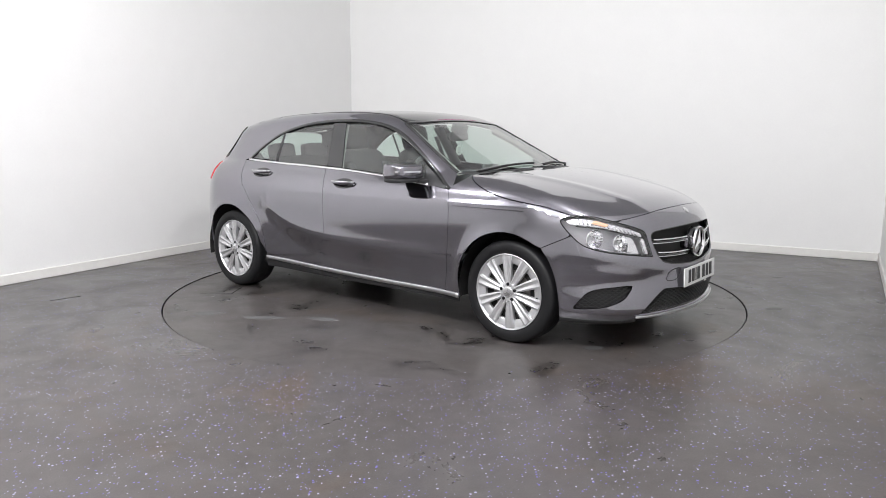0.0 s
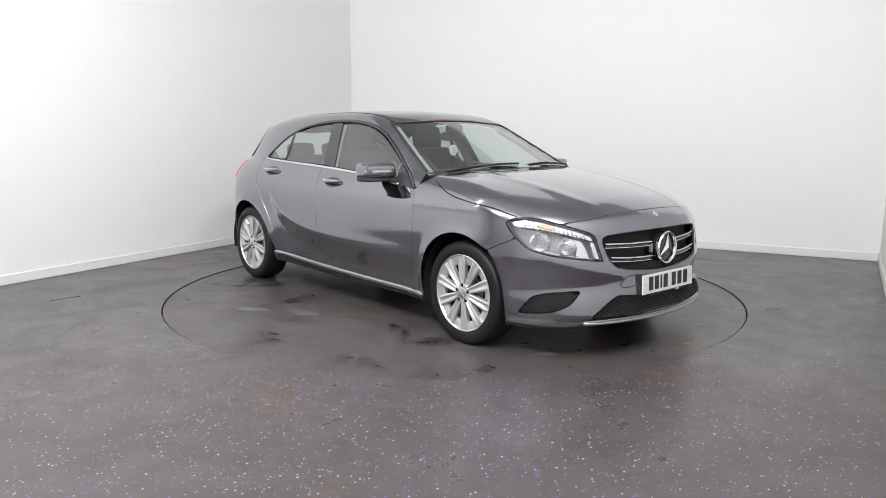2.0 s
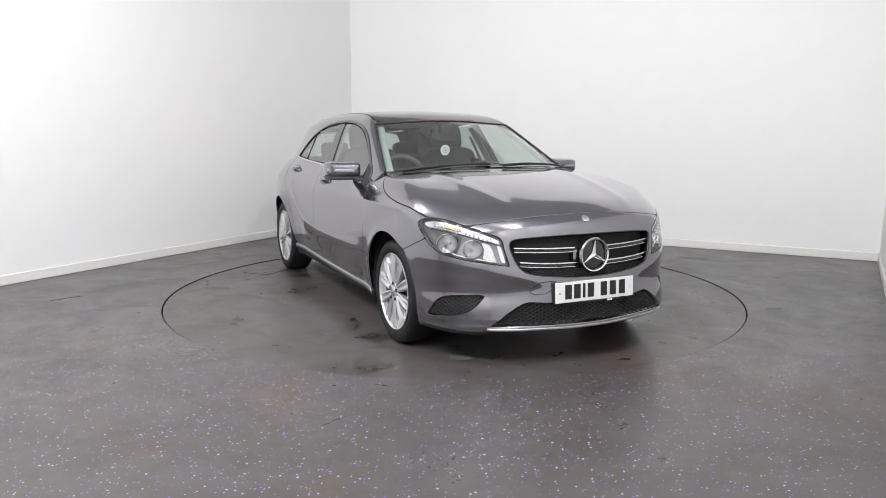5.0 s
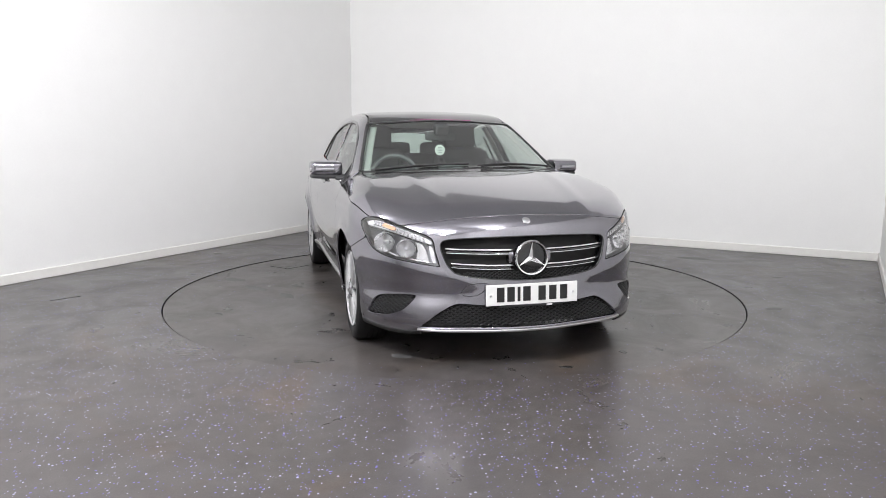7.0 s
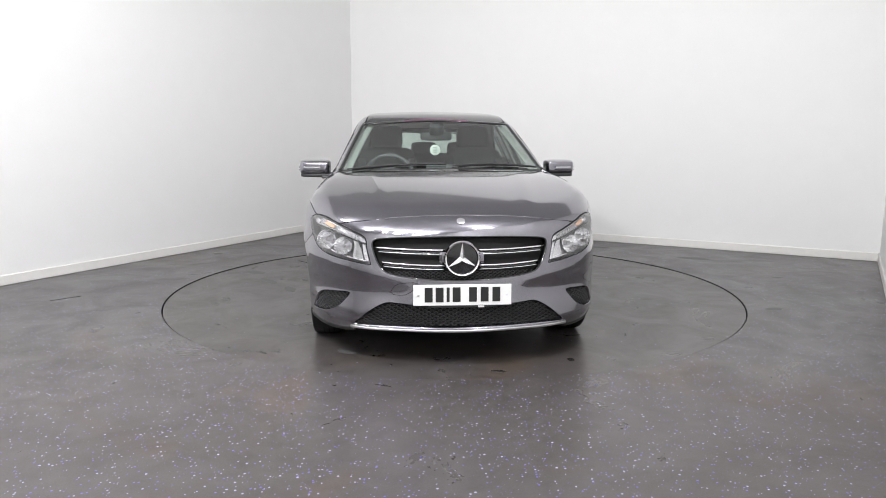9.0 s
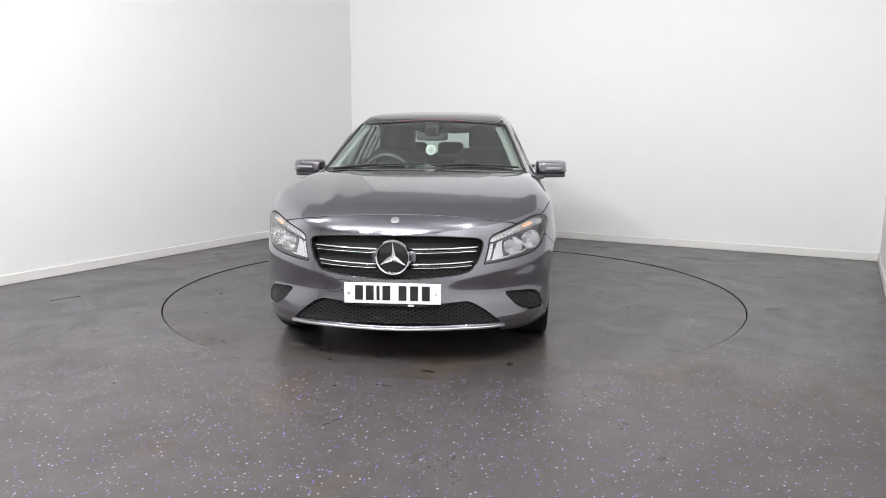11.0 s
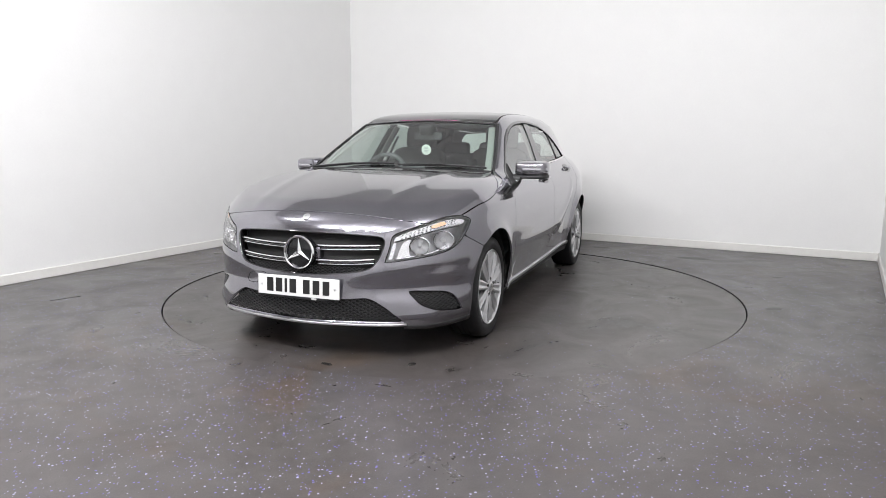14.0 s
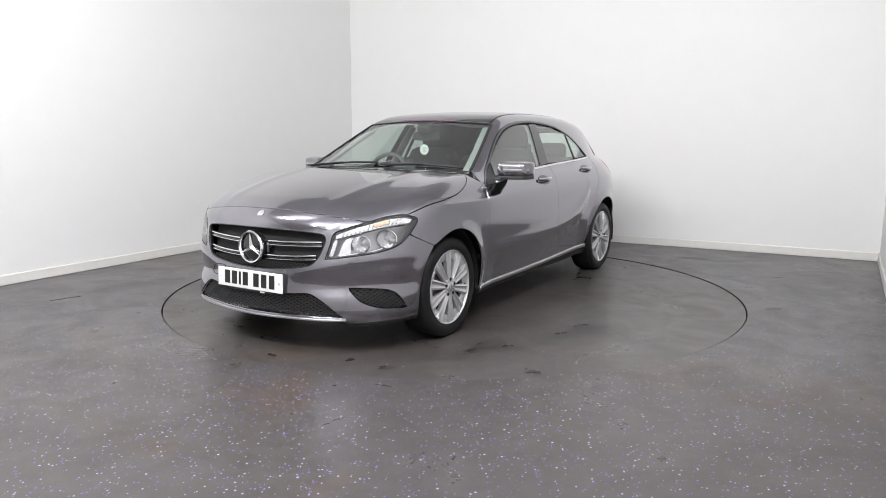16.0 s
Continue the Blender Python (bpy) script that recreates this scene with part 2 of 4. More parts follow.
def skin(p):
    """Below zero inside the body, above zero outside."""
    x, y, z = p[..., 0], np.abs(p[..., 1]), p[..., 2]
    swoop = 0.46 + 0.20 * np.exp(-np.clip(x + 0.80, -0.15, 3) / 0.30)
    fade = np.clip((x + 1.15) / 0.35, 0, 1) * np.clip((1.05 - x) / 0.3, 0, 1)
    under = np.clip((swoop + 0.02 - z) / 0.17, 0, 1)
    hollow = fade * (0.034 * under * under * (3 - 2 * under) - 0.006 * bump(z - swoop - 0.03, 0.05))
    flare = 0.016 * (bump(np.hypot(x - 1.35, z - 0.31) - 0.36, 0.05) + bump(np.hypot(x + 1.35, z - 0.31) - 0.36, 0.05)) * (z < 0.75)
    crease = 0.007 * bump(z - 0.825 - 0.02 * (x < 0) * -x, 0.02)
    fold = np.exp(-((z - 0.475 - 0.10 * np.clip((y - 0.30) / 0.45, 0, 1)) / 0.04) ** 2) * np.clip((y - 0.22) / 0.15, 0, 1)
    wing = np.clip((x - 1.60) / 0.2, 0, 1) * (0.008 * fold - 0.018 * bump(z - 0.405, 0.055) * np.clip((y - 0.28) / 0.25, 0, 1) + 0.012 * bump(z - 0.245, 0.04) * np.clip((y - 0.35) / 0.2, 0, 1))
    side = (y - SIDE(z) - PLAN(x) + hollow - flare - crease - 0.6 * wing) * 0.97
    top = (z - HOOD(x) + (0.050 + 0.17 * np.clip(x - 1.2, 0, 1) ** 1.5) * y ** 2 - 0.006 * bump(y - 0.50 + 0.10 * (x - 1.0), 0.05) * np.clip((x - 0.9) / 0.3, 0, 1)) * 0.96
    nose = (x - NOSE(z) + 0.34 * y ** 2 + 0.6 * y ** 6 - wing) * 0.95
    tail = (TAIL(z) - x + 0.26 * y ** 2 + 0.5 * y ** 6) * 0.95
    low = smax(smax(smax(side, top, 0.07), smax(nose, tail, 0.01), 0.09), 0.17 - z, 0.04)
    cab = (y - CABIN(z) - CABPLAN(x)) * 0.9
    roof = z - ROOF(x) + 0.07 * y ** 2
    screen = (x - (1.06 - 0.36 * y ** 2) + (z - 1.0) * 2.03) * 0.44
    hatch = (TAIL(z) + 0.012 - x + 0.22 * y ** 2) * 0.9
    high = smax(smax(smax(smax(roof, screen, 0.05), hatch, 0.05), cab, 0.065), 0.85 - z, 0.01)
    return -smax(-low, -high, 0.03)


def slope(p, e=0.002):
    g = np.stack([skin(p + d) - skin(p - d) for d in np.eye(3) * e], -1)
    return g / np.linalg.norm(g, axis=-1, keepdims=True)


def cast(eye, way, reach=3.0, steps=110):
    """First points of the body along rays."""
    eye, way = np.broadcast_arrays(np.asarray(eye, float), np.asarray(way, float))
    way = way / np.linalg.norm(way, axis=-1, keepdims=True)
    lo = np.zeros(len(eye))
    open_ = np.ones(len(eye), bool)
    for i in range(1, steps + 1):
        d = reach * i / steps
        inside = skin(eye + way * d) < 0
        hit = inside & open_
        open_ &= ~inside
        lo[open_] = d
    hi = np.minimum(lo + reach / steps, reach)
    for _ in range(22):
        mid = (lo + hi) / 2
        inside = skin(eye + way * mid[:, None]) < 0
        hi, lo = np.where(inside, mid, hi), np.where(inside, lo, mid)
    return eye + way * hi[:, None]


def from_side(q):
    q = np.asarray(q, float)
    o = np.stack([q[:, 0], np.full(len(q), 1.3), q[:, 1]], -1)
    return cast(o, np.broadcast_to([0, -1.0, 0], o.shape), 1.3)


def from_top(q):
    q = np.asarray(q, float)
    o = np.stack([q[:, 0], q[:, 1], np.full(len(q), 1.7)], -1)
    return cast(o, np.broadcast_to([0, 0, -1.0], o.shape), 1.6)


AXIS = 1.2


def from_round(q):
    """(angle about the upright axis in the engine bay times 0.9, height)."""
    q = np.asarray(q, float)
    a = q[:, 0] / 0.9
    w = np.stack([np.cos(a), np.sin(a), 0 * a], -1)
    o = np.array([AXIS, 0, 0]) + w * 1.6 + np.array([0, 0, 1.0]) * q[:, 1:2]
    return cast(o, -w, 1.6)


# ---- mesh helpers ----
from mathutils.geometry import delaunay_2d_cdt


def part(name, bm, mat, parent, label=""):
    me = bpy.data.meshes.new(name)
    bm.to_mesh(me)
    bm.free()
    me.materials.append(mat)
    ob = new(name, me)
    ob.parent = parent
    return tagged(ob, label)


def raw_part(name, verts, faces, mat, parent, label="", normals=None, smooth=True):
    me = bpy.data.meshes.new(name)
    me.from_pydata([tuple(map(float, v)) for v in verts], [], [tuple(map(int, f)) for f in faces])
    me.polygons.foreach_set("use_smooth", [smooth] * len(me.polygons))
    if normals is not None:
        me.normals_split_custom_set_from_vertices([tuple(map(float, n)) for n in normals])
    me.materials.append(mat)
    ob = new(name, me)
    ob.parent = parent
    return tagged(ob, label)


def box_bm(size, at=(0, 0, 0), bevel=0.0, turn=None, segments=2, bm=None):
    out = bm or bmesh.new()
    m = Matrix.Translation(at) @ (turn or Matrix()) @ Matrix.Diagonal((*size, 1))
    g = bmesh.ops.create_cube(out, size=1, matrix=m)
    if bevel:
        edges = {e for v in g["verts"] for e in v.link_edges}
        bmesh.ops.bevel(out, geom=list(edges), offset=bevel, segments=segments, affect="EDGES", profile=0.6)
    return out


def smooth_all(bm, angle=40):
    for f in bm.faces:
        f.smooth = True
    for e in bm.edges:
        if len(e.link_faces) == 2 and e.calc_face_angle(0) > radians(angle):
            e.smooth = False
    return bm


def lathe(profile, count=64, caps=False):
    """Profile of (radius, y) turned about the y axis."""
    bm = bmesh.new()
    rings = []
    for i in range(count):
        a = 2 * math.pi * i / count
        rings.append([bm.verts.new((r * math.cos(a), y, r * math.sin(a))) for r, y in profile])
    for i in range(count):
        a, b = rings[i], rings[(i + 1) % count]
        for j in range(len(profile) - 1):
            bm.faces.new((a[j], a[j + 1], b[j + 1], b[j]))
    if caps:
        bm.faces.new([r[-1] for r in rings])
        bm.faces.new([r[0] for r in reversed(rings)])
    bmesh.ops.recalc_face_normals(bm, faces=bm.faces)
    return smooth_all(bm, 35)


def glide(pts, step=0.02, closed=False):
    """A smooth line through points; a point given twice in a row stays a corner."""
    p = [np.array(q, float) for q in pts]
    n, out = len(p), []
    for i in range(n if closed else n - 1):
        a, b = p[i], p[(i + 1) % n]
        if np.allclose(a, b):
            continue
        pre = p[i - 1] if (closed or i > 0) else a
        post = p[(i + 2) % n] if (closed or i + 2 < n) else b
        length = np.linalg.norm(b - a)
        ta = np.zeros_like(a) if np.allclose(pre, a) else (b - pre) / (np.linalg.norm(b - a) + np.linalg.norm(a - pre)) * length
        tb = np.zeros_like(a) if np.allclose(post, b) else (post - a) / (np.linalg.norm(post - b) + length) * length
        if np.allclose(pre, a):
            ta = (b - a)
        if np.allclose(post, b):
            tb = (b - a)
        k = max(1, int(length / step + 0.5))
        for t in np.arange(k) / k:
            h1, h2, h3, h4 = 2 * t ** 3 - 3 * t ** 2 + 1, t ** 3 - 2 * t ** 2 + t, 3 * t ** 2 - 2 * t ** 3, t ** 3 - t ** 2
            out.append(a * h1 + ta * h2 + b * h3 + tb * h4)
    if not closed:
        out.append(p[-1])
    return np.array(out)


def within(poly, q):
    x, y = q[:, 0], q[:, 1]
    res = np.zeros(len(q), bool)
    a, b = poly, np.roll(poly, -1, 0)
    for (x1, y1), (x2, y2) in zip(a, b):
        c = (y1 > y) != (y2 > y)
        with np.errstate(divide="ignore", invalid="ignore"):
            res ^= c & (x < (x2 - x1) * (y - y1) / (y2 - y1 + 1e-12) + x1)
    return res


def inset(poly, g):
    """Moves a closed line inwards by g."""
    area = np.sum(poly[:, 0] * np.roll(poly[:, 1], -1) - np.roll(poly[:, 0], -1) * poly[:, 1])
    e1 = poly - np.roll(poly, 1, 0)
    e2 = np.roll(poly, -1, 0) - poly
    t1 = e1 / (np.linalg.norm(e1, axis=1, keepdims=True) + 1e-9)
    t2 = e2 / (np.linalg.norm(e2, axis=1, keepdims=True) + 1e-9)
    n1, n2 = (np.stack([-t[:, 1], t[:, 0]], -1) * np.sign(area) for t in (t1, t2))
    m = n1 + n2
    m /= np.maximum(np.sum(m * n2, 1, keepdims=True), 0.5)
    return poly + m * g


def fill(poly, holes, h):
    """Triangles of a flat region."""
    lo, hi = poly.min(0), poly.max(0)
    gx, gy = np.arange(lo[0] + h / 2, hi[0], h), np.arange(lo[1] + h / 2, hi[1], h)
    g = np.array([(x + (h / 2 if j % 2 else 0), y) for j, y in enumerate(gy) for x in gx])
    keep = within(poly, g) if len(g) else np.zeros(0, bool)
    rims = [poly, *holes]
    for r in holes:
        keep &= ~within(r, g)
    pts = np.concatenate(rims)
    if len(g):
        g = g[keep]
        if len(g):
            d = np.min(np.linalg.norm(g[:, None] - pts[None], axis=2), 1)
            g = g[d > h * 0.45]
    allp = np.concatenate([pts, g]) if len(g) else pts
    edges, s = [], 0
    for r in rims:
        edges += [(s + i, s + (i + 1) % len(r)) for i in range(len(r))]
        s += len(r)
    v, _, f, *_ = delaunay_2d_cdt([Vector(q) for q in allp], edges, [], 0, 1e-6)
    v = np.array([tuple(q) for q in v])
    f = np.array([tuple(t) for t in f if len(t) == 3])
    c = v[f].mean(1)
    ok = within(poly, c)
    for r in holes:
        ok &= ~within(r, c)
    f = f[ok]
    a, b, c = v[f[:, 0]], v[f[:, 1]], v[f[:, 2]]
    flip = (b - a)[:, 0] * (c - a)[:, 1] - (b - a)[:, 1] * (c - a)[:, 0] < 0
    f[flip] = f[flip][:, ::-1]
    return v, f


MIRROR = np.array([1.0, -1.0, 1.0])


def panel(name, outline, chart, mat, parent, label="", holes=(), gap=0.002, h=0.03, lift=0.0, depth=0.010, side=1, raw=False):
    """A piece of the body's skin cut to an outline, with turned-in edges. side -1 mirrors it to the car's right."""
    poly = outline if raw else glide(outline, 0.018, True)
    poly = inset(poly, gap)
    cuts = [inset(q if raw else glide(q, 0.015, True), -gap) for q in holes]
    v2, f = fill(poly, cuts, h)
    p = chart(v2)
    n = slope(p)
    p = p + n * lift
    # faces must look outwards
    fn = np.cross(p[f[:, 1]] - p[f[:, 0]], p[f[:, 2]] - p[f[:, 0]])
    bad = np.sum(fn * n[f[:, 0]], 1) < 0
    f[bad] = f[bad][:, ::-1]
    faces = [tuple(t) for t in f]
    verts, norms = list(p), list(n)
    if depth:
        count = {}
        for t in faces:
            for i in range(3):
                e = (t[i], t[(i + 1) % 3])
                if (e[1], e[0]) in count:
                    del count[(e[1], e[0])]
                else:
                    count[e] = 1
        for a, b in count:
            k = len(verts)
            t = p[b] - p[a]
            o = np.cross(t, n[a])
            o /= np.linalg.norm(o) + 1e-9
            o1 = (o + n[a]) / np.linalg.norm(o + n[a])
            verts += [p[a], p[b], p[b] - n[b] * depth, p[a] - n[a] * depth]
            norms += [o1, o1, o, o]
            faces.append((k + 1, k, k + 3, k + 2))
    verts, norms = np.array(verts), np.array(norms)
    if side < 0:
        verts, norms = verts * MIRROR, norms * MIRROR
        faces = [tuple(reversed(t)) for t in faces]
    return raw_part(name, verts, faces, mat, parent, label, norms)


def bar(name, line, chart, mat, parent, label="", width=0.012, thick=0.006, lift=0.0, side=1, step=0.03, join=None, closed=False):
    """A strip of rounded section laid along a line on the body."""
    q = glide(line, step, closed)
    p = chart(q)
    n = slope(p)
    if closed:
        t = np.roll(p, -1, 0) - np.roll(p, 1, 0)
    else:
        t = np.gradient(p, axis=0)
    t /= np.linalg.norm(t, axis=1, keepdims=True) + 1e-9
    b = np.cross(n, t)
    b /= np.linalg.norm(b, axis=1, keepdims=True) + 1e-9
    sect = [(-0.5, -0.5), (-0.5, 0.2), (-0.3, 0.5), (0.3, 0.5), (0.5, 0.2), (0.5, -0.5)]
    verts, faces = [], []
    m, k = len(sect), len(p)
    for i in range(k):
        for u, w in sect:
            verts.append(p[i] + n[i] * lift + b[i] * u * width + n[i] * (w + 0.5) * thick)
    for i in range(k if closed else k - 1):
        for j in range(m):
            a, c = i * m + j, i * m + (j + 1) % m
            d, e = ((i + 1) % k) * m + (j + 1) % m, ((i + 1) % k) * m + j
            faces.append((a, c, d, e))
    if not closed:
        faces.append(tuple(range(m - 1, -1, -1)))
        faces.append(tuple((k - 1) * m + j for j in range(m)))
    verts = np.array(verts)
    if side < 0:
        verts = verts * MIRROR
        faces = [tuple(reversed(f)) for f in faces]
    if join is not None:
        s = len(join[0])
        join[0].extend(verts)
        join[1].extend(tuple(i + s for i in f) for f in faces)
        return None
    ob = raw_part(name, verts, faces, mat, parent, label, None, True)
    return ob


# ---- the room ----
def slab(name, corners, z0, z1, mat, label, category):
    bm = bmesh.new()
    lo = [bm.verts.new((c.x, c.y, z0)) for c in corners]
    hi = [bm.verts.new((c.x, c.y, z1)) for c in corners]
    bm.faces.new(list(reversed(lo)))
    bm.faces.new(hi)
    k = len(corners)
    for i in range(k):
        bm.faces.new((lo[i], lo[(i + 1) % k], hi[(i + 1) % k], hi[i]))
    bmesh.ops.recalc_face_normals(bm, faces=bm.faces)
    ob = part(name, bm, mat, None)
    return tagged(ob, label, category, kind="structure")


def build_room():
    w, d, hgt, t = ROOM_WIDTH, ROOM_DEPTH, ROOM_HEIGHT, 0.12
    spans = {"wall_north": (-t, w + t, -t, 0), "wall_south": (-t, w + t, d, d + t), "wall_west": (-t, 0, 0, d), "wall_east": (w, w + t, 0, d)}
    for name, (u0, u1, v0, v1) in spans.items():
        slab(name, [room(u0, v0), room(u1, v0), room(u1, v1), room(u0, v1)], -0.05, hgt, WALL, "smooth white painted studio wall", "wall")
    slab("ceiling", [room(-t, -t), room(w + t, -t), room(w + t, d + t), room(-t, d + t)], hgt, hgt + 0.1, CEILING, "plain pale grey studio ceiling", "ceiling")
    s, k = 0.085, 0.016
    for u0, u1, v0, v1 in ((0, w, 0, k), (0, k, k, d), (w - k, w, k, d), (k, w - k, d - k, d)):
        ob = slab("baseboard", [room(u0, v0), room(u1, v0), room(u1, v1), room(u0, v1)], 0.0, s, SKIRTING, "low white painted skirting board along the wall", "baseboard")
        bv = ob.modifiers.new("edge", "BEVEL")
        bv.width, bv.segments = 0.006, 2
    # floor sheet with a round opening
    bm = bmesh.new()
    n = 144
    inner = [bm.verts.new((TABLE[0] + (RADIUS + 0.005) * math.cos(2 * math.pi * i / n), TABLE[1] + (RADIUS + 0.005) * math.sin(2 * math.pi * i / n), 0)) for i in range(n)]
    cs = [room(-t, -t), room(w + t, -t), room(w + t, d + t), room(-t, d + t)]
    centre = Vector((*TABLE, 0))

    def edge_point(a):
        way = Vector((math.cos(a), math.sin(a), 0))
        best = 1e9
        for i in range(4):
            p, q = cs[i], cs[(i + 1) % 4]
            e = q - p
            den = way.x * e.y - way.y * e.x
            if abs(den) > 1e-9:
                o = p - centre
                r, s2 = (o.x * e.y - o.y * e.x) / den, (o.x * way.y - o.y * way.x) / den
                if r > 0 and -1e-6 <= s2 <= 1 + 1e-6:
                    best = min(best, r)
        return centre + way * best

    outer = [bm.verts.new(edge_point(2 * math.pi * i / n)) for i in range(n)]
    for i in range(n):
        bm.faces.new((inner[i], outer[i], outer[(i + 1) % n], inner[(i + 1) % n]))
    for c in cs:
        a = math.atan2(c.y - centre.y, c.x - centre.x) % (2 * math.pi)
        i = int(a / (2 * math.pi) * n)
        bm.faces.new((outer[i], bm.verts.new(c), outer[(i + 1) % n]))
    tagged(part("floor", bm, FLOOR, None), "dark grey-brown speckled safety vinyl floor with scuffs", "floor", kind="structure")
    # cut edge of the round opening, its shadow put into a dark colour
    bm = bmesh.new()
    rim = [[bm.verts.new((TABLE[0] + r * math.cos(2 * math.pi * i / n), TABLE[1] + r * math.sin(2 * math.pi * i / n), z)) for i in range(n)] for r, z in ((RADIUS + 0.005, -0.0005), (RADIUS + 0.005, -0.05), (RADIUS + 0.012, -0.05), (RADIUS + 0.012, -0.0005))]
    for k in range(4):
        a, b = rim[k], rim[(k + 1) % 4]
        for i in range(n):
            bm.faces.new((a[(i + 1) % n], b[(i + 1) % n], b[i], a[i]))
    tagged(part("shaded_floor_edge", bm, GAP, None), "cut edge of the round opening in the floor, coloured dark for its shadow", "floor rim", kind="structure")
    slab("ground", [room(-t, -t), room(w + t, -t), room(w + t, d + t), room(-t, d + t)], -0.09, -0.055, GAP, "dark pit base below the floor", "ground")
    # a short seam cut in the floor
    seam = bmesh.new()
    a, b = Vector((-2.95, 5.345, 0.0008)), Vector((-2.80, 5.50, 0.0008))
    m = Matrix.Translation((a + b) / 2) @ pose(0, 0, 0, 0, 0, math.degrees(math.atan2(b.y - a.y, b.x - a.x)))
    bmesh.ops.create_cube(seam, size=1, matrix=m @ Matrix.Diagonal(((b - a).length, 0.008, 0.002, 1)))
    tagged(part("floor_seam", seam, GAP, None), "short dark cut in the vinyl floor", "floor seam", kind="structure")
    # fixtures for the unseen lamps: a square lamp head on a rod below each ceiling fixing
    for lu, lv, au, av, az, _ in LAMPS:
        ob = new("unseen_ceiling_light")
        head = look(room(lu, lv, hgt - LAMP_DROP), room(au, av, az))
        ob.matrix_world = head
        tagged(ob, "unseen small square white floodlight hung below the ceiling", "floodlight", "floodlights")
        part("lamp_head", box_bm((LAMP_SIZE + 0.04, LAMP_SIZE + 0.04, 0.05), (0, 0, 0.032), 0.008), FIXTURE, ob)
        top, foot = head.inverted() @ room(lu, lv, hgt), Vector((0, 0, 0.045))
        d = top - foot
        bm = bmesh.new()
        bmesh.ops.create_cone(bm, cap_ends=True, segments=10, radius1=0.012, radius2=0.012, depth=d.length, matrix=Matrix.Translation((top + foot) / 2) @ d.to_track_quat("Z", "Y").to_matrix().to_4x4())
        part("rod", bm, FIXTURE, ob)


def blot(name, at, size, turn, mat, parent, label, seed):
    """A thin ragged patch lying on the vinyl."""
    bm = bmesh.new()
    rnd = random.Random(seed)
    n = 22
    ring = []
    for i in range(n):
        a = 2 * math.pi * i / n
        r = 0.72 + 0.28 * rnd.random()
        ring.append(Vector((size[0] * r * math.cos(a), size[1] * r * math.sin(a), 0)))
    m = Matrix.Translation((at[0], at[1], 0.0)) @ pose(0, 0, 0, 0, 0, turn)
    hi = [bm.verts.new(m @ (p + Vector((0, 0, 0.0012)))) for p in ring]
    lo = [bm.verts.new(m @ (p * 1.06 + Vector((0, 0, 0.0001)))) for p in ring]
    bm.faces.new(hi)
    for i in range(n):
        bm.faces.new((lo[i], lo[(i + 1) % n], hi[(i + 1) % n], hi[i]))
    ob = part(name, bm, mat, parent, label)
    return ob


def build_marks():
    for k, (at, size, turn) in enumerate((((2.55, 7.29), (0.17, 0.07), -20), ((2.40, 5.14), (0.07, 0.035), 10), ((2.02, 6.94), (0.05, 0.03), 0), ((2.28, 6.72), (0.06, 0.03), 30), ((1.75, 8.0), (0.10, 0.05), -25), ((2.95, 6.30), (0.05, 0.03), 5))):
        tagged(blot("floor_scuff", at, size, turn, SCUFF, None, "", 40 + k), "pale worn scuff on the dark vinyl floor", "floor scuff", kind="structure")


def build_turntable():
    table_top = new("turntable")
    tagged(table_top, "round dark speckled vinyl turntable set flush in the floor", "turntable")
    n = 144
    bm = bmesh.new()
    ring = [bm.verts.new(((RADIUS - 0.005) * math.cos(2 * math.pi * i / n), (RADIUS - 0.005) * math.sin(2 * math.pi * i / n), 0)) for i in range(n)]
    low = [bm.verts.new((v.co.x, v.co.y, -0.045)) for v in ring]
    bm.faces.new(ring)
    bm.faces.new(list(reversed(low)))
    for i in range(n):
        bm.faces.new((ring[i], low[i], low[(i + 1) % n], ring[(i + 1) % n]))
    part("deck", bm, TABLETOP, table_top)
    for a, b in (((-1.44, -1.40), (-1.25, -1.24)), ((-1.25, -1.24), (-1.39, -1.04))):
        a, b = Vector((*a, 0.0008)), Vector((*b, 0.0008))
        bm = bmesh.new()
        m = Matrix.Translation((a + b) / 2) @ pose(0, 0, 0, 0, 0, math.degrees(math.atan2(b.y - a.y, b.x - a.x)))
        bmesh.ops.create_cube(bm, size=1, matrix=m @ Matrix.Diagonal(((b - a).length, 0.009, 0.002, 1)))
        part("hatch_seam", bm, GAP, table_top, "dark slot of a small access hatch")
    for k, (at, size, turn, mat, label) in enumerate((((1.909, 0.479), (0.035, 0.022), 0, OIL, "dark oil drip"), ((2.08, 0.043), (0.045, 0.02), 70, OIL, "dark oil drip"), ((1.659, -0.777), (0.075, 0.04), 60, SCUFF, "pale worn patch"),
                                                      ((-0.45, -1.55), (0.16, 0.05), 35, SCUFF, "pale worn patch"), ((-0.10, -1.32), (0.12, 0.045), 20, SCUFF, "pale worn patch"), ((-0.85, -1.72), (0.12, 0.06), 50, SCUFF, "pale worn patch"))):
        blot("deck_mark", at, size, turn, mat, table_top, label, 70 + k)
    return table_top


# ---- the car ----
def to_round(p):
    p = np.asarray(p, float)
    return np.stack([np.arctan2(p[:, 1], p[:, 0] - AXIS) * 0.9, p[:, 2]], -1)


def from_dome(q):
    """(x, angle about the lengthwise axis from upright times 0.8)."""
    q = np.asarray(q, float)
    a = q[:, 1] / 0.8
    w = np.stack([0 * a, np.sin(a), np.cos(a)], -1)
    o = np.stack([q[:, 0], 0 * a, 0 * a + 0.45], -1) + w * 1.3
    return cast(o, -w, 1.3)


def to_dome(p):
    p = np.asarray(p, float)
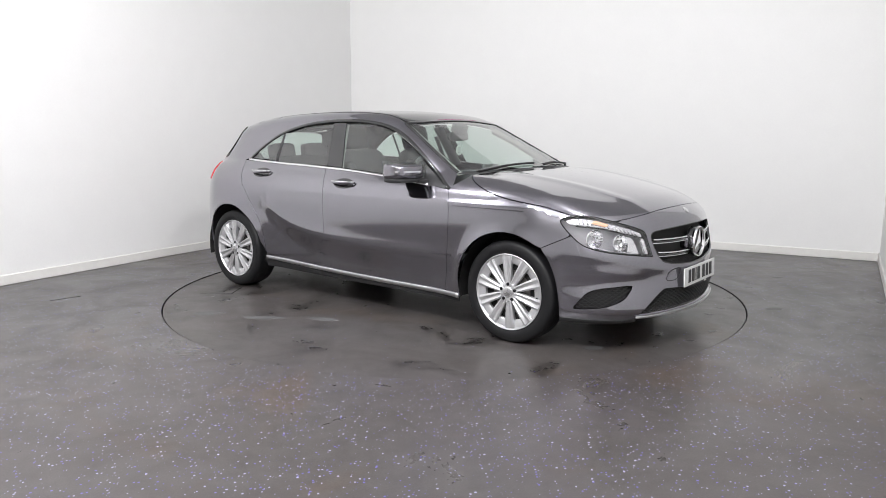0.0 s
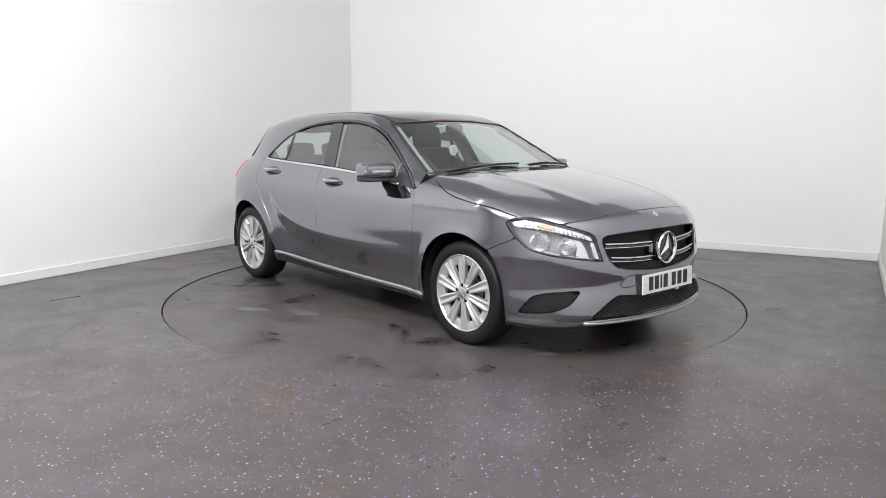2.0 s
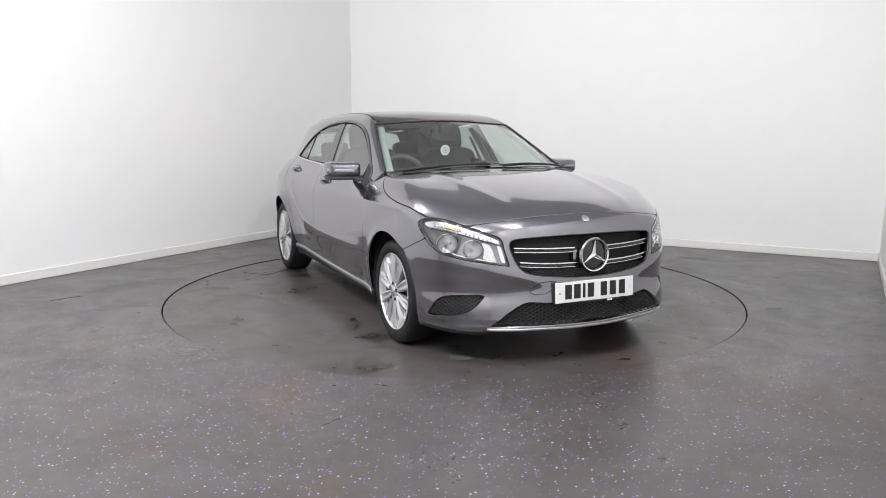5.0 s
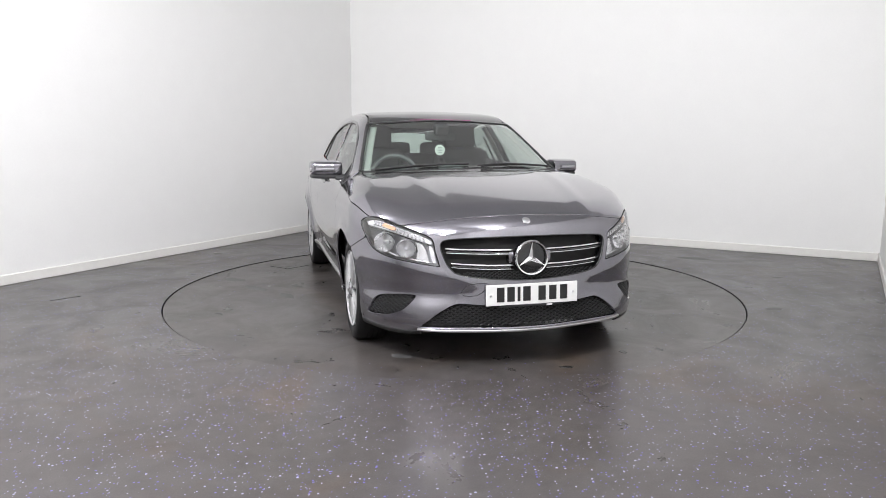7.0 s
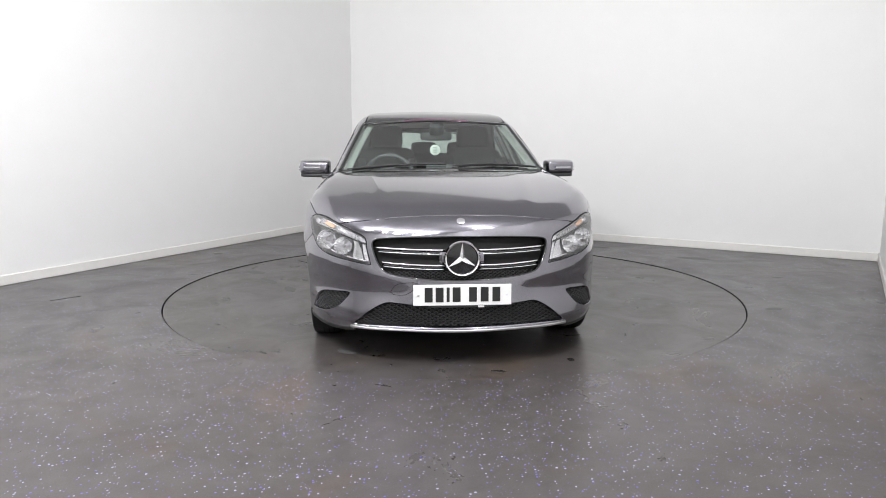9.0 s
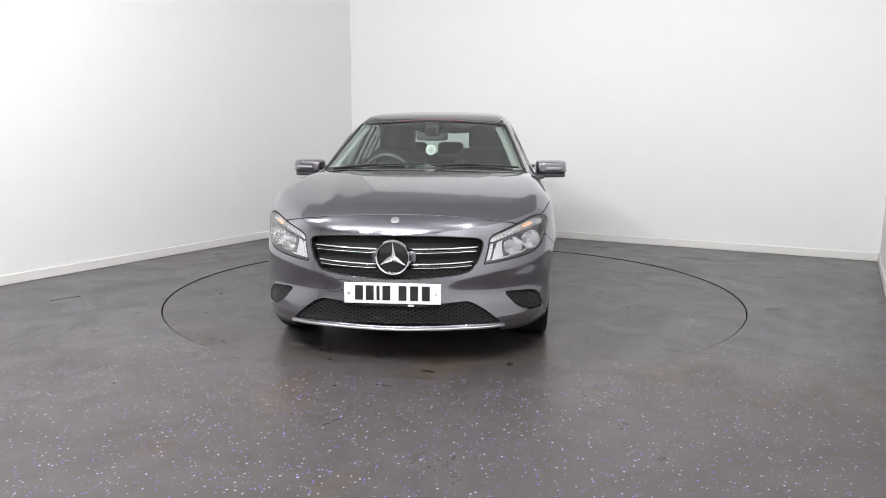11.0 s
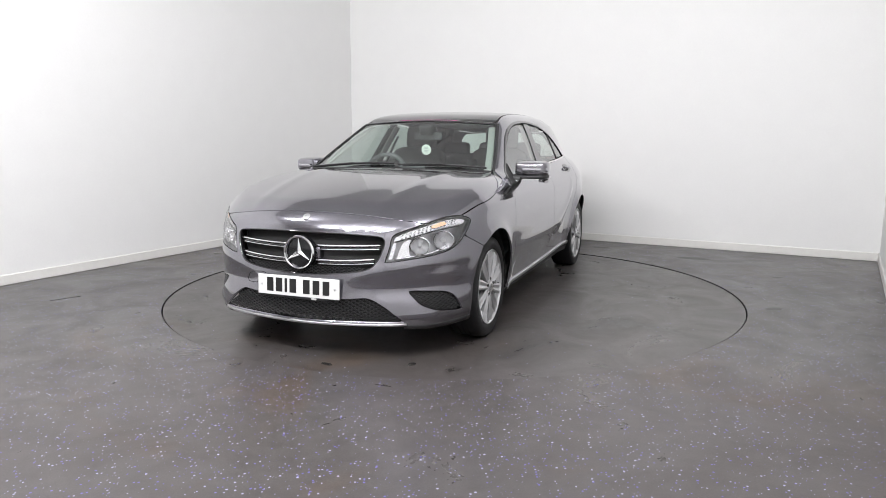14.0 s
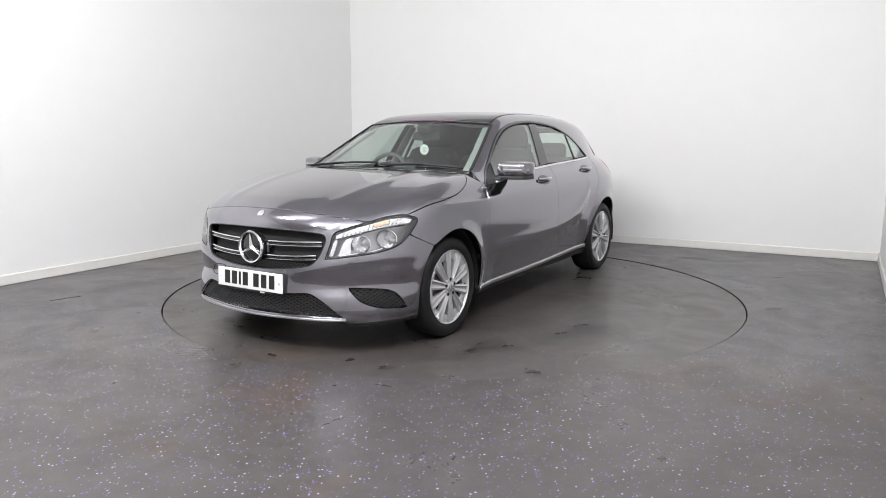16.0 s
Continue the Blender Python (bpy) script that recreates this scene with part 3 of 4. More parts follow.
    return np.stack([p[:, 0], np.arctan2(p[:, 1], p[:, 2] - 0.45) * 0.8], -1)


def from_back(q):
    q = np.asarray(q, float)
    o = np.stack([np.full(len(q), -2.6), q[:, 0], q[:, 1]], -1)
    return cast(o, np.broadcast_to([1.0, 0, 0], o.shape), 2.4)


def both(q):
    """Right half from a left half that runs from the middle outwards and back to the middle."""
    q = np.asarray(q, float)
    return np.concatenate([q, (q * [-1, 1])[::-1]])


def both_dome(q):
    q = np.asarray(q, float)
    return np.concatenate([q, (q * [1, -1])[::-1]])


def arc(cx, cz, r, a0, a1, n=14):
    return [(cx + r * math.cos(radians(a)), cz + r * math.sin(radians(a))) for a in np.linspace(a0, a1, n)]


DLO = [(-1.285, 1.045), (-1.12, 1.165), (-0.95, 1.253), (-0.71, 1.317), (-0.41, 1.346), (-0.13, 1.345), (0.13, 1.313), (0.31, 1.256), (0.50, 1.150), (0.70, 1.018), (0.885, 0.911)]
BELT = [(-1.292, 1.041), (-0.832, 1.021), (-0.429, 1.007), (-0.061, 0.990), (0.339, 0.962), (0.62, 0.936), (0.885, 0.908)]
FRONT_GAP = [(0.885, 0.906), (0.915, 0.80), (0.916, 0.678), (0.897, 0.458), (0.85, 0.262)]
MID_GAP = [(-0.325, 1.003), (-0.285, 0.93), (-0.24, 0.81), (-0.229, 0.5), (-0.222, 0.285)]
REAR_GAP = [(-1.335, 1.035), (-1.25, 0.912), (-1.10, 0.741), (-0.975, 0.524), (-0.945, 0.32)]
WHEEL_R, ARCH_R = 0.316, 0.370
HOOD_SEAM = [(0.978, 0.996), (1.03, 0.968), (1.12, 0.930), (1.25, 0.889), (1.40, 0.864), (1.575, 0.842), (1.74, 0.796)]
NOSE_SEAM = [(0.0, 0.819), (0.18, 0.816), (0.356, 0.806), (0.50, 0.789), (0.62, 0.772)]


def build_body(car):
    line = lambda q, s=0.02: glide(q, s)
    hood_seam3 = from_side(line(HOOD_SEAM))
    nose_seam3 = from_round(line(NOSE_SEAM))
    lamp_top3 = from_round(line([(0.62, 0.772), (0.66, 0.766), (0.755, 0.790), (0.82, 0.798)]))
    seam3 = from_round(line([(0.888, 0.682), (1.042, 0.607)]))
    lamp_out3 = from_round(line([(0.85, 0.799), (0.90, 0.790), (0.940, 0.768), (0.888, 0.690)]))
    # windscreen edge from foot to top, and roof edge
    foot, head = (0.86, 0.705), (0.285, 0.553)
    ws_edge3 = from_top(line([foot, (0.58, 0.634), head]))
    roof_edge3 = from_top(line([(0.25, 0.530), (0.0, 0.515), (-0.6, 0.505), (-1.2, 0.495), (-1.62, 0.470)], 0.05))
    hatch_edge3 = from_back(line([(0.50, 1.285), (0.56, 1.15), (0.62, 1.0), (0.64, 0.85), (0.63, 0.60)], 0.04))

    # hood
    rear_edge = from_top(line([(1.065, 0.0), (1.05, 0.3), (1.01, 0.55), (0.978, 0.66)]))
    half = np.concatenate([to_dome(nose_seam3), to_dome(lamp_top3)[1:], to_dome(hood_seam3)[::-1], to_dome(rear_edge)[::-1][1:]])
    panel("hood", both_dome(half[:])[:-1], from_dome, PAINT, car, raw=True, h=0.03, depth=0.014, gap=0.0035)
    # windscreen, its dark surround, the cowl under its foot
    lower = from_top(line([(1.015, 0.0), (1.0, 0.25), (0.95, 0.5), foot]))
    upper = from_top(line([head, (0.322, 0.35), (0.335, 0.0)]))
    half = np.concatenate([to_dome(lower), to_dome(ws_edge3)[1:], to_dome(upper)[1:]])
    panel("windscreen", both_dome(half)[:-1], from_dome, GLASS, car, "green-tinted windscreen glass", raw=True, gap=0.006, h=0.05, depth=0.004, lift=-0.003)
    bar("windscreen_seal", np.concatenate([to_dome(ws_edge3)]), from_dome, BLACK, car, width=0.022, thick=0.008, lift=-0.004, step=0.03)
    bar("windscreen_seal", np.concatenate([to_dome(ws_edge3)]), from_dome, BLACK, car, width=0.022, thick=0.008, lift=-0.004, step=0.03, side=-1)
    bar("header_seal", both_dome(to_dome(upper))[::-1], from_dome, GLOSSBLACK, car, width=0.03, thick=0.006, lift=-0.003, step=0.03)
    # thin magenta line along the middle of the windscreen's top edge
    bar("header_strip", both_dome(to_dome(from_top(line([(0.318, 0.24), (0.323, 0.12), (0.326, 0.0)]))))[::-1], from_dome, MAGENTA, car, "thin magenta strip above the windscreen", width=0.005, thick=0.003, lift=0.001, step=0.03)
    pillar = to_dome(ws_edge3) - [0.0, 0.034]
    for side in (1, -1):
        bar("screen_pillar_lining", pillar, from_dome, LINER, car, "pale grey pillar lining seen through the windscreen", width=0.050, thick=0.008, lift=-0.040, side=side, step=0.03)
    half = np.concatenate([to_dome(rear_edge), to_dome(lower)[::-1]])
    panel("cowl", both_dome(half)[:-1], from_dome, BLACK, car, raw=True, lift=-0.008, gap=0.0, depth=0.004)
    # roof
    front = from_top(line([(0.325, 0.0), (0.312, 0.35), (0.28, 0.50), (0.25, 0.530)]))
    back = from_top(line([(-1.62, 0.470), (-1.67, 0.30), (-1.70, 0.0)]))
    half = np.concatenate([to_dome(front), to_dome(roof_edge3)[1:], to_dome(back)[1:]])
    panel("roof", both_dome(half)[:-1], from_dome, GLOSSBLACK, car, "gloss black roof panel", raw=True, h=0.05, gap=0.003)
    # tailgate, rear glass, rear bumper
    top3 = from_top(line([(-1.70, 0.0), (-1.67, 0.30), (-1.635, 0.455)]))
    half = np.concatenate([top3[:, 1:], hatch_edge3[:, 1:], [(0.55, 0.57), (0.0, 0.57)]])
    hole = glide([(0.0, 1.26), (0.38, 1.25), (0.42, 1.23), (0.50, 1.07), (0.47, 1.035), (0.0, 1.02), (-0.47, 1.035), (-0.50, 1.07), (-0.42, 1.23), (-0.38, 1.25)], 0.03, True)
    panel("tailgate", both(half)[:-1], from_back, PAINT, car, holes=[hole], raw=True, h=0.06)
    panel("rear_window", hole, from_back, GLASS, car, "green-tinted rear window", raw=True, h=0.08, depth=0.004, lift=-0.004)
    panel("rear_bumper", both([(0.0, 0.565), (0.45, 0.565), (0.66, 0.60), (0.70, 0.42), (0.66, 0.24), (0.5, 0.205), (0.0, 0.20)])[:-1], from_back, PAINT, car, h=0.06)

    # bumper skin with its openings
    grille = both([(0.0, 0.716), (0.217, 0.713), (0.38, 0.704), (0.435, 0.694), (0.448, 0.672), (0.436, 0.625), (0.405, 0.560), (0.362, 0.522), (0.212, 0.495), (0.0, 0.484)])
    intake = both([(0.0, 0.352), (0.20, 0.354), (0.31, 0.362), (0.365, 0.362), (0.426, 0.327), (0.50, 0.262), (0.53, 0.232), (0.50, 0.2285), (0.32, 0.231), (0.0, 0.226)])
    fog = np.array([(0.862, 0.270), (0.845, 0.300), (0.80, 0.358), (0.75, 0.382), (0.66, 0.394), (0.563, 0.397), (0.580, 0.366), (0.620, 0.322), (0.70, 0.286), (0.78, 0.274)])
    edge = np.concatenate([line(NOSE_SEAM), line([(0.66, 0.766), (0.552, 0.732), (0.488, 0.702), (0.470, 0.640), (0.446, 0.562), (0.446, 0.562), (0.565, 0.575), (0.715, 0.597), (0.818, 0.630), (0.880, 0.685)])[1:], line([(0.888, 0.682), (1.042, 0.607)]), line([(1.042, 0.607), (1.0, 0.54), (0.965, 0.45), (0.944, 0.346), (0.932, 0.215)])[1:],
                           line([(0.932, 0.205), (0.76, 0.199), (0.60, 0.196), (0.45, 0.204), (0.327, 0.210), (0.0, 0.208)])])
    gr, it, fg = (glide(q, 0.015, True) for q in (dedupe(grille), dedupe(intake), fog))
    panel("front_bumper", dedupe(both(edge)), from_round, PAINT, car, holes=[gr, it, fg, (fg * [-1, 1])[::-1]], raw=True, h=0.022, depth=0.018, gap=0.0022)
    build_grille(car, gr)
    build_intakes(car, it, fg)

    for side in (1, -1):
        # front fender
        f_arch = arc(1.35, 0.31, ARCH_R, 51.0, 189.0, 22)
        outline = np.concatenate([hood_seam3[:, [0, 2]], lamp_out3[:, [0, 2]], seam3[1:, [0, 2]], f_arch[1:], [(0.982, 0.236), (0.90, 0.236)], line(FRONT_GAP)[::-1], [(0.905, 0.935)]])
        panel("front_fender", outline, from_side, PAINT, car, raw=True, side=side, h=0.028)
        # doors
        belt_f = line([(-0.325, 1.003), (-0.061, 0.990), (0.339, 0.962), (0.62, 0.936), (0.885, 0.906)])
        outline = np.concatenate([belt_f, line(FRONT_GAP)[1:], [(0.84, 0.247)], line([(0.80, 0.246), (0.3, 0.250), (-0.222, 0.262)])[1:], line(MID_GAP)[::-1][:-1]])
        panel("front_door", outline, from_side, PAINT, car, raw=True, side=side, h=0.028)
        belt_r = line([(-1.335, 1.036), (-0.832, 1.019), (-0.429, 1.007), (-0.325, 1.003)])
        outline = np.concatenate([belt_r, line(MID_GAP)[1:], [(-0.222, 0.262)], line([(-0.24, 0.262), (-0.94, 0.285)])[1:], line(REAR_GAP)[::-1][:-1]])
        panel("rear_door", outline, from_side, PAINT, car, raw=True, side=side, h=0.028)
        # sill and its bright strip
        outline = [(-0.962, 0.284), (-0.962, 0.284), (-0.24, 0.258), (0.3, 0.246), (0.84, 0.242), (0.985, 0.236), (0.985, 0.236), (0.965, 0.192), (0.965, 0.192), (0.3, 0.190), (-0.5, 0.196), (-0.955, 0.205), (-0.955, 0.205)]
        panel("sill", outline, from_side, BLACK, car, "black lower sill cladding", side=side, h=0.03)
        bar("sill_strip", [(-0.95, 0.279), (-0.24, 0.254), (0.3, 0.243), (0.975, 0.236)], from_side, SATIN, car, "bright satin strip along the sill", width=0.030, thick=0.010, side=side)
        # side frame: pillars, roof rail and rear quarter in one piece
        r_arch = arc(-1.35, 0.31, ARCH_R, 0.0, 172.0, 24)
        hatch_line = hatch_edge3[:, [0, 2]]
        dlo = line(DLO)
        outline = np.concatenate([ws_edge3[:, [0, 2]], roof_edge3[:, [0, 2]], hatch_line, [(-1.93, 0.59), (-1.90, 0.42), (-1.86, 0.24), (-1.74, 0.235)], r_arch[::-1][:-2], line(REAR_GAP)[::-1], dlo[1:], [(0.905, 0.932)]])
        panel("side_frame", outline, from_side, PAINT, car, raw=True, side=side, h=0.035, gap=0.003)
        # glass
        panel("front_window", [(-0.262, 1.322), (-0.262, 1.322), (-0.119, 1.329), (0.117, 1.300), (0.285, 1.245), (0.47, 1.145), (0.655, 1.022), (0.655, 1.022), (0.645, 0.950), (0.645, 0.950), (0.339, 0.977), (-0.061, 1.004), (-0.158, 1.012), (-0.158, 1.012)], from_side, GLASS, car, "green-tinted front side window", side=side, lift=-0.008, depth=0.004, h=0.06)
        panel("rear_side_window", [(-0.405, 1.328), (-0.405, 1.328), (-0.70, 1.302), (-0.915, 1.248), (-0.915, 1.248), (-0.905, 1.036), (-0.905, 1.036), (-0.60, 1.024), (-0.318, 1.020), (-0.318, 1.020)], from_side, GLASS, car, "green-tinted rear side window", side=side, lift=-0.008, depth=0.004, h=0.06)
        panel("quarter_window", [(-0.945, 1.236), (-0.945, 1.236), (-1.10, 1.160), (-1.245, 1.055), (-1.245, 1.055), (-0.935, 1.040), (-0.935, 1.040)], from_side, GLASS, car, "small dark-tinted quarter window", side=side, lift=-0.007, depth=0.004, h=0.06)
        bar("window_seal", DLO, from_side, GLOSSBLACK, car, width=0.024, thick=0.008, lift=-0.006, side=side)
        bar("quarter_divider", [(-0.920, 1.036), (-0.930, 1.245)], from_side, BLACK, car, width=0.022, thick=0.008, lift=-0.010, side=side)
        panel("door_pillar", [(-0.160, 1.010), (-0.160, 1.010), (-0.265, 1.330), (-0.265, 1.330), (-0.395, 1.330), (-0.395, 1.330), (-0.322, 1.020), (-0.322, 1.020)], from_side, GLOSSBLACK, car, "gloss black door pillar", side=side, lift=-0.002, gap=0.0, depth=0.006)
        panel("mirror_triangle", [(0.60, 1.052), (0.60, 1.052), (0.70, 0.998), (0.865, 0.912), (0.865, 0.912), (0.655, 0.934), (0.655, 0.934)], from_side, BLACK, car, "black triangle at the window's front corner", side=side, lift=-0.004, gap=0.0, depth=0.006)
        bar("belt_strip", BELT[:-1] + [(0.70, 0.928)], from_side, CHROME, car, "bright chrome strip under the side windows", width=0.017, thick=0.008, lift=-0.002, side=side)
        for hx, hz in ((-0.062, 0.904), (-1.020, 0.949)):
            build_handle(car, hx, hz, side)
        build_mirror(car, side)
        build_headlight(car, side)
        bar("spoiler_blade", [(0.475, 1.300), (0.525, 1.22), (0.565, 1.12), (0.59, 1.05)], from_back, GLOSSBLACK, car, "gloss black blade beside the rear window", width=0.055, thick=0.008, lift=0.001, side=side)
        # tail light
        tail = [(-1.585, 1.000), (-1.66, 1.010), (-1.90, 0.995), (-1.93, 0.94), (-1.92, 0.87), (-1.70, 0.866), (-1.60, 0.868), (-1.585, 0.93)]
        panel("tail_light", [(min(a - 0.06, -1.76), c) for a, c in tail], from_side, RED, car, "red tail light lens", side=side, lift=0.006, depth=0.012, gap=0)
        tail = [(0.645, 0.99), (0.45, 0.955), (0.42, 0.93), (0.46, 0.885), (0.645, 0.86)]
        panel("tail_light", tail, from_back, RED, car, "red tail light lens", side=side, lift=0.006, depth=0.012, gap=0)
        # dark inner skin behind the shut lines
        outline = np.concatenate([[(0.92, 0.90), (1.0, 0.955), (1.25, 0.86), (1.62, 0.81), (1.66, 0.66)], arc(1.35, 0.31, ARCH_R + 0.02, 45, 188, 16), [(0.9, 0.22), (-0.93, 0.22)], arc(-1.35, 0.31, ARCH_R + 0.02, -10, 165, 16), [(-1.80, 0.30), (-1.85, 0.95), (-1.3, 1.0), (0.0, 0.96)]])
        panel("inner_skin", outline, from_side, GAP, car, "dark inner skin behind the shut lines", raw=True, side=side, lift=-0.024, depth=0, h=0.06)
        # wheel housings
        for ax in (1.35, -1.35):
            verts, faces = [], []
            angles = np.linspace(-12, 192, 28)
            for a in angles:
                c, s = math.cos(radians(a)), math.sin(radians(a))
                for yy in (0.845, 0.80, 0.62):
                    rr = ARCH_R + (0.008 if yy > 0.84 else 0.014)
                    zz = 0.31 + rr * s
                    verts.append((ax + rr * c, (yy - 0.01) * side, zz))
            for i in range(len(angles) - 1):
                for j in range(2):
                    faces.append((i * 3 + j, i * 3 + j + 1, i * 3 + 4 + j, i * 3 + 3 + j))
            faces.append(tuple(i * 3 + 2 for i in range(len(angles))))
            raw_part("wheel_housing", verts, faces, GAP, car, "black wheel arch liner")
    # underside and engine bay block
    part("underbody", box_bm((3.9, 1.20, 0.12), (0.0, 0, 0.24), 0.03), BLACK, car, "black underbody")
    part("sump", box_bm((0.75, 1.16, 0.42), (1.58, 0, 0.46), 0.03), GAP, car, "dark engine bay")
    p = from_round([(0.0, 0.792)])
    n = Vector(slope(p)[0])
    bm = lathe([(0.0005, 0.004), (0.019, 0.0035), (0.023, 0.002), (0.024, -0.004)], 28)
    bmesh.ops.transform(bm, matrix=Matrix.Translation(Vector(p[0])) @ n.to_track_quat("Y", "Z").to_matrix().to_4x4(), verts=bm.verts)
    part("hood_badge", bm, CHROME, car, "small round chrome badge on the hood")


def dedupe(q):
    q = np.asarray(q, float)
    keep = np.linalg.norm(q - np.roll(q, 1, 0), axis=1) > 1e-4
    return q[keep]


def mesh_bars(name, region, mat, car, lift, pitch=0.030, width=0.0055, slant=0.62):
    """A diamond lattice clipped to a region, in one part."""
    verts, faces = [], []
    lo, hi = region.min(0), region.max(0)
    span = hi[1] - lo[1]
    for sgn in (1, -1):
        x = lo[0] - span / slant - 0.02
        while x < hi[0] + span / slant + 0.02:
            t = np.linspace(0, 1, int(span / 0.006) + 2)
            q = np.stack([x + sgn * span / slant * t, lo[1] + span * t], -1)
            ok = within(region, q)
            run = []
            for pt, o in list(zip(q, ok)) + [(None, False)]:
                if o:
                    run.append(pt)
                elif len(run) > 2:
                    bar("", [run[0], run[-1]], from_round, mat, car, width=width, thick=0.008, lift=lift, join=(verts, faces), step=0.03)
                    run = []
                else:
                    run = []
            x += pitch
    return tagged(raw_part(name, verts, faces, mat, car, "black diamond mesh insert", None, False), kind="stuff")


def build_grille(car, region):
    panel("grille_back", region, from_round, GAP, car, "black grille recess", raw=True, lift=-0.055, gap=-0.004, depth=0, h=0.04)
    bar("grille_frame", region, from_round, GLOSSBLACK, car, "gloss black grille frame", width=0.009, thick=0.03, lift=-0.030, closed=True, step=0.02)
    low = dedupe(np.array([(u, v) for u, v in region if v < 0.545] or region))
    low = low[np.argsort(np.arctan2(low[:, 1] - 0.545, low[:, 0]))]
    mesh_bars("grille_mesh", low, BLACK, car, -0.030, pitch=0.026, width=0.004)
    # two louvres a side, each a black blade with a bright edge
    for z0, z1, s1 in ((0.646, 0.654, 0.425), (0.565, 0.578, 0.395)):
        for side in (1, -1):
            line = [(0.085, z0), (0.20, z0 + 0.001), (0.32, (z0 + z1) / 2), (s1, z1)]
            bar("louvre", [(a, c - 0.013) for a, c in line], from_round, GLOSSBLACK, car, "gloss black louvre blade", width=0.022, thick=0.016, lift=-0.032, side=side)
            bar("louvre_trim", line, from_round, CHROME, car, "chrome louvre edge", width=0.010, thick=0.010, lift=-0.014, side=side)
            bar("louvre_trim", [(a, c - 0.021) for a, c in line], from_round, CHROME, car, "chrome louvre edge", width=0.006, thick=0.007, lift=-0.018, side=side)
    # round emblem
    def place(bm):
        bmesh.ops.transform(bm, matrix=pose(2.168, 0, 0.603, 0, 0, -90), verts=bm.verts)
        return bm
    ring = lathe([(0.083, 0.0), (0.093, 0.004), (0.096, 0.016), (0.091, 0.027), (0.084, 0.024), (0.080, 0.014)], 56)
    part("emblem_ring", place(ring), CHROME, car, "round chrome emblem ring")
    back = lathe([(0.0005, 0.012), (0.05, 0.012), (0.083, 0.008), (0.090, -0.03), (0.0005, -0.03)], 48)
    part("emblem_back", place(back), GLOSSBLACK, car, "gloss black emblem disc")
    for k in range(3):
        a = radians(90 + 120 * k)
        tip, l, r = (0.085 * math.cos(a), 0.085 * math.sin(a)), (0.017 * math.cos(a + 1.05), 0.017 * math.sin(a + 1.05)), (0.017 * math.cos(a - 1.05), 0.017 * math.sin(a - 1.05))
        bm = bmesh.new()
        mk = lambda q, yy: bm.verts.new((q[0], yy, q[1]))
        o, t, vl, vr, tl = mk((0, 0), 0.030), mk(tip, 0.022), mk(l, 0.015), mk(r, 0.015), mk(tip, 0.012)
        for f in ((o, vl, t), (o, t, vr), (vl, tl, t), (t, tl, vr)):
            bm.faces.new(f)
        bmesh.ops.recalc_face_normals(bm, faces=bm.faces)
        part("emblem_spoke", place(bm), CHROME, car, "chrome emblem spoke")
    for side in (1, -1):
        bm = box_bm((0.05, 0.055, 0.07), (2.135, 0.095 * side, 0.603), 0.016)
        part("emblem_arm", bm, PAINT, car, "grey arm beside the emblem")


def build_intakes(car, intake, fog):
    panel("intake_back", intake, from_round, GAP, car, "black lower intake recess", raw=True, lift=-0.05, gap=-0.006, depth=0, h=0.05)
    mesh_bars("intake_mesh", intake, BLACK, car, -0.024, pitch=0.036, width=0.006)
    bar("front_lip", [(-0.545, 0.221), (-0.45, 0.219), (-0.25, 0.217), (0.0, 0.214), (0.25, 0.217), (0.45, 0.219), (0.545, 0.221)], from_round, SATIN, car, "bright satin lip under the lower intake", width=0.016, thick=0.012, lift=0.0)
    for side in (1, -1):
        region = fog * [side, 1]
        region = region if side > 0 else region[::-1]
        panel("fog_recess", region, from_round, GAP, car, "black corner intake recess", raw=True, lift=-0.045, gap=-0.006, depth=0, h=0.04)
        mesh_bars("fog_mesh", region, BLACK, car, -0.018, pitch=0.034, width=0.0065)
        bar("chin", [(0.93, 0.200), (0.76, 0.194), (0.60, 0.191), (0.54, 0.20)], from_round, BLACK, car, "black chin under the bumper", width=0.034, thick=0.010, lift=-0.006, side=side)
        panel("tow_cover", [(0.215, 0.470), (0.30, 0.468), (0.325, 0.455), (0.345, 0.420), (0.33, 0.407), (0.27, 0.409), (0.245, 0.425)], from_round, PAINT, car, "small painted towing-eye cover", side=-1, lift=0.002, gap=0, depth=0.006) if side < 0 else None
    bar("tow_cover_seam", [(0.215, 0.470), (0.30, 0.468), (0.325, 0.455), (0.345, 0.420), (0.33, 0.407), (0.27, 0.409), (0.245, 0.425)], from_round, GAP, car, "thin seam round the towing-eye cover", width=0.003, thick=0.003, lift=0.0005, side=-1, closed=True)
    # plate: white board with plain dark bars
    plate = part("number_plate", box_bm((0.008, 0.522, 0.112), (0, 0, 0), 0.003), PLATE, car, "white number plate with dark bars")
    plate.matrix_basis = pose(2.203, 0, 0.413, 0, -2.5, 0)
    for k, yy in enumerate((0.180, 0.122, 0.077, 0.032, -0.055, -0.117, -0.180)):
        wide = 0.016 if k == 2 else 0.042
        ob = part("plate_bar", box_bm((0.003, wide, 0.078), (0, 0, 0), 0.0008), INK, plate, "plain dark bar")
        ob.matrix_basis = pose(0.0045, -yy, 0.002)
    for yy in (0.235, -0.235):
        part("plate_screw", smooth_all(box_bm((0.004, 0.011, 0.011), (0.005, yy, 0.0), 0.0018)), SATIN, plate)
    part("plate_bracket", box_bm((0.03, 0.36, 0.012), (2.188, 0, 0.348), 0.003), BLACK, car, "black plate bracket")
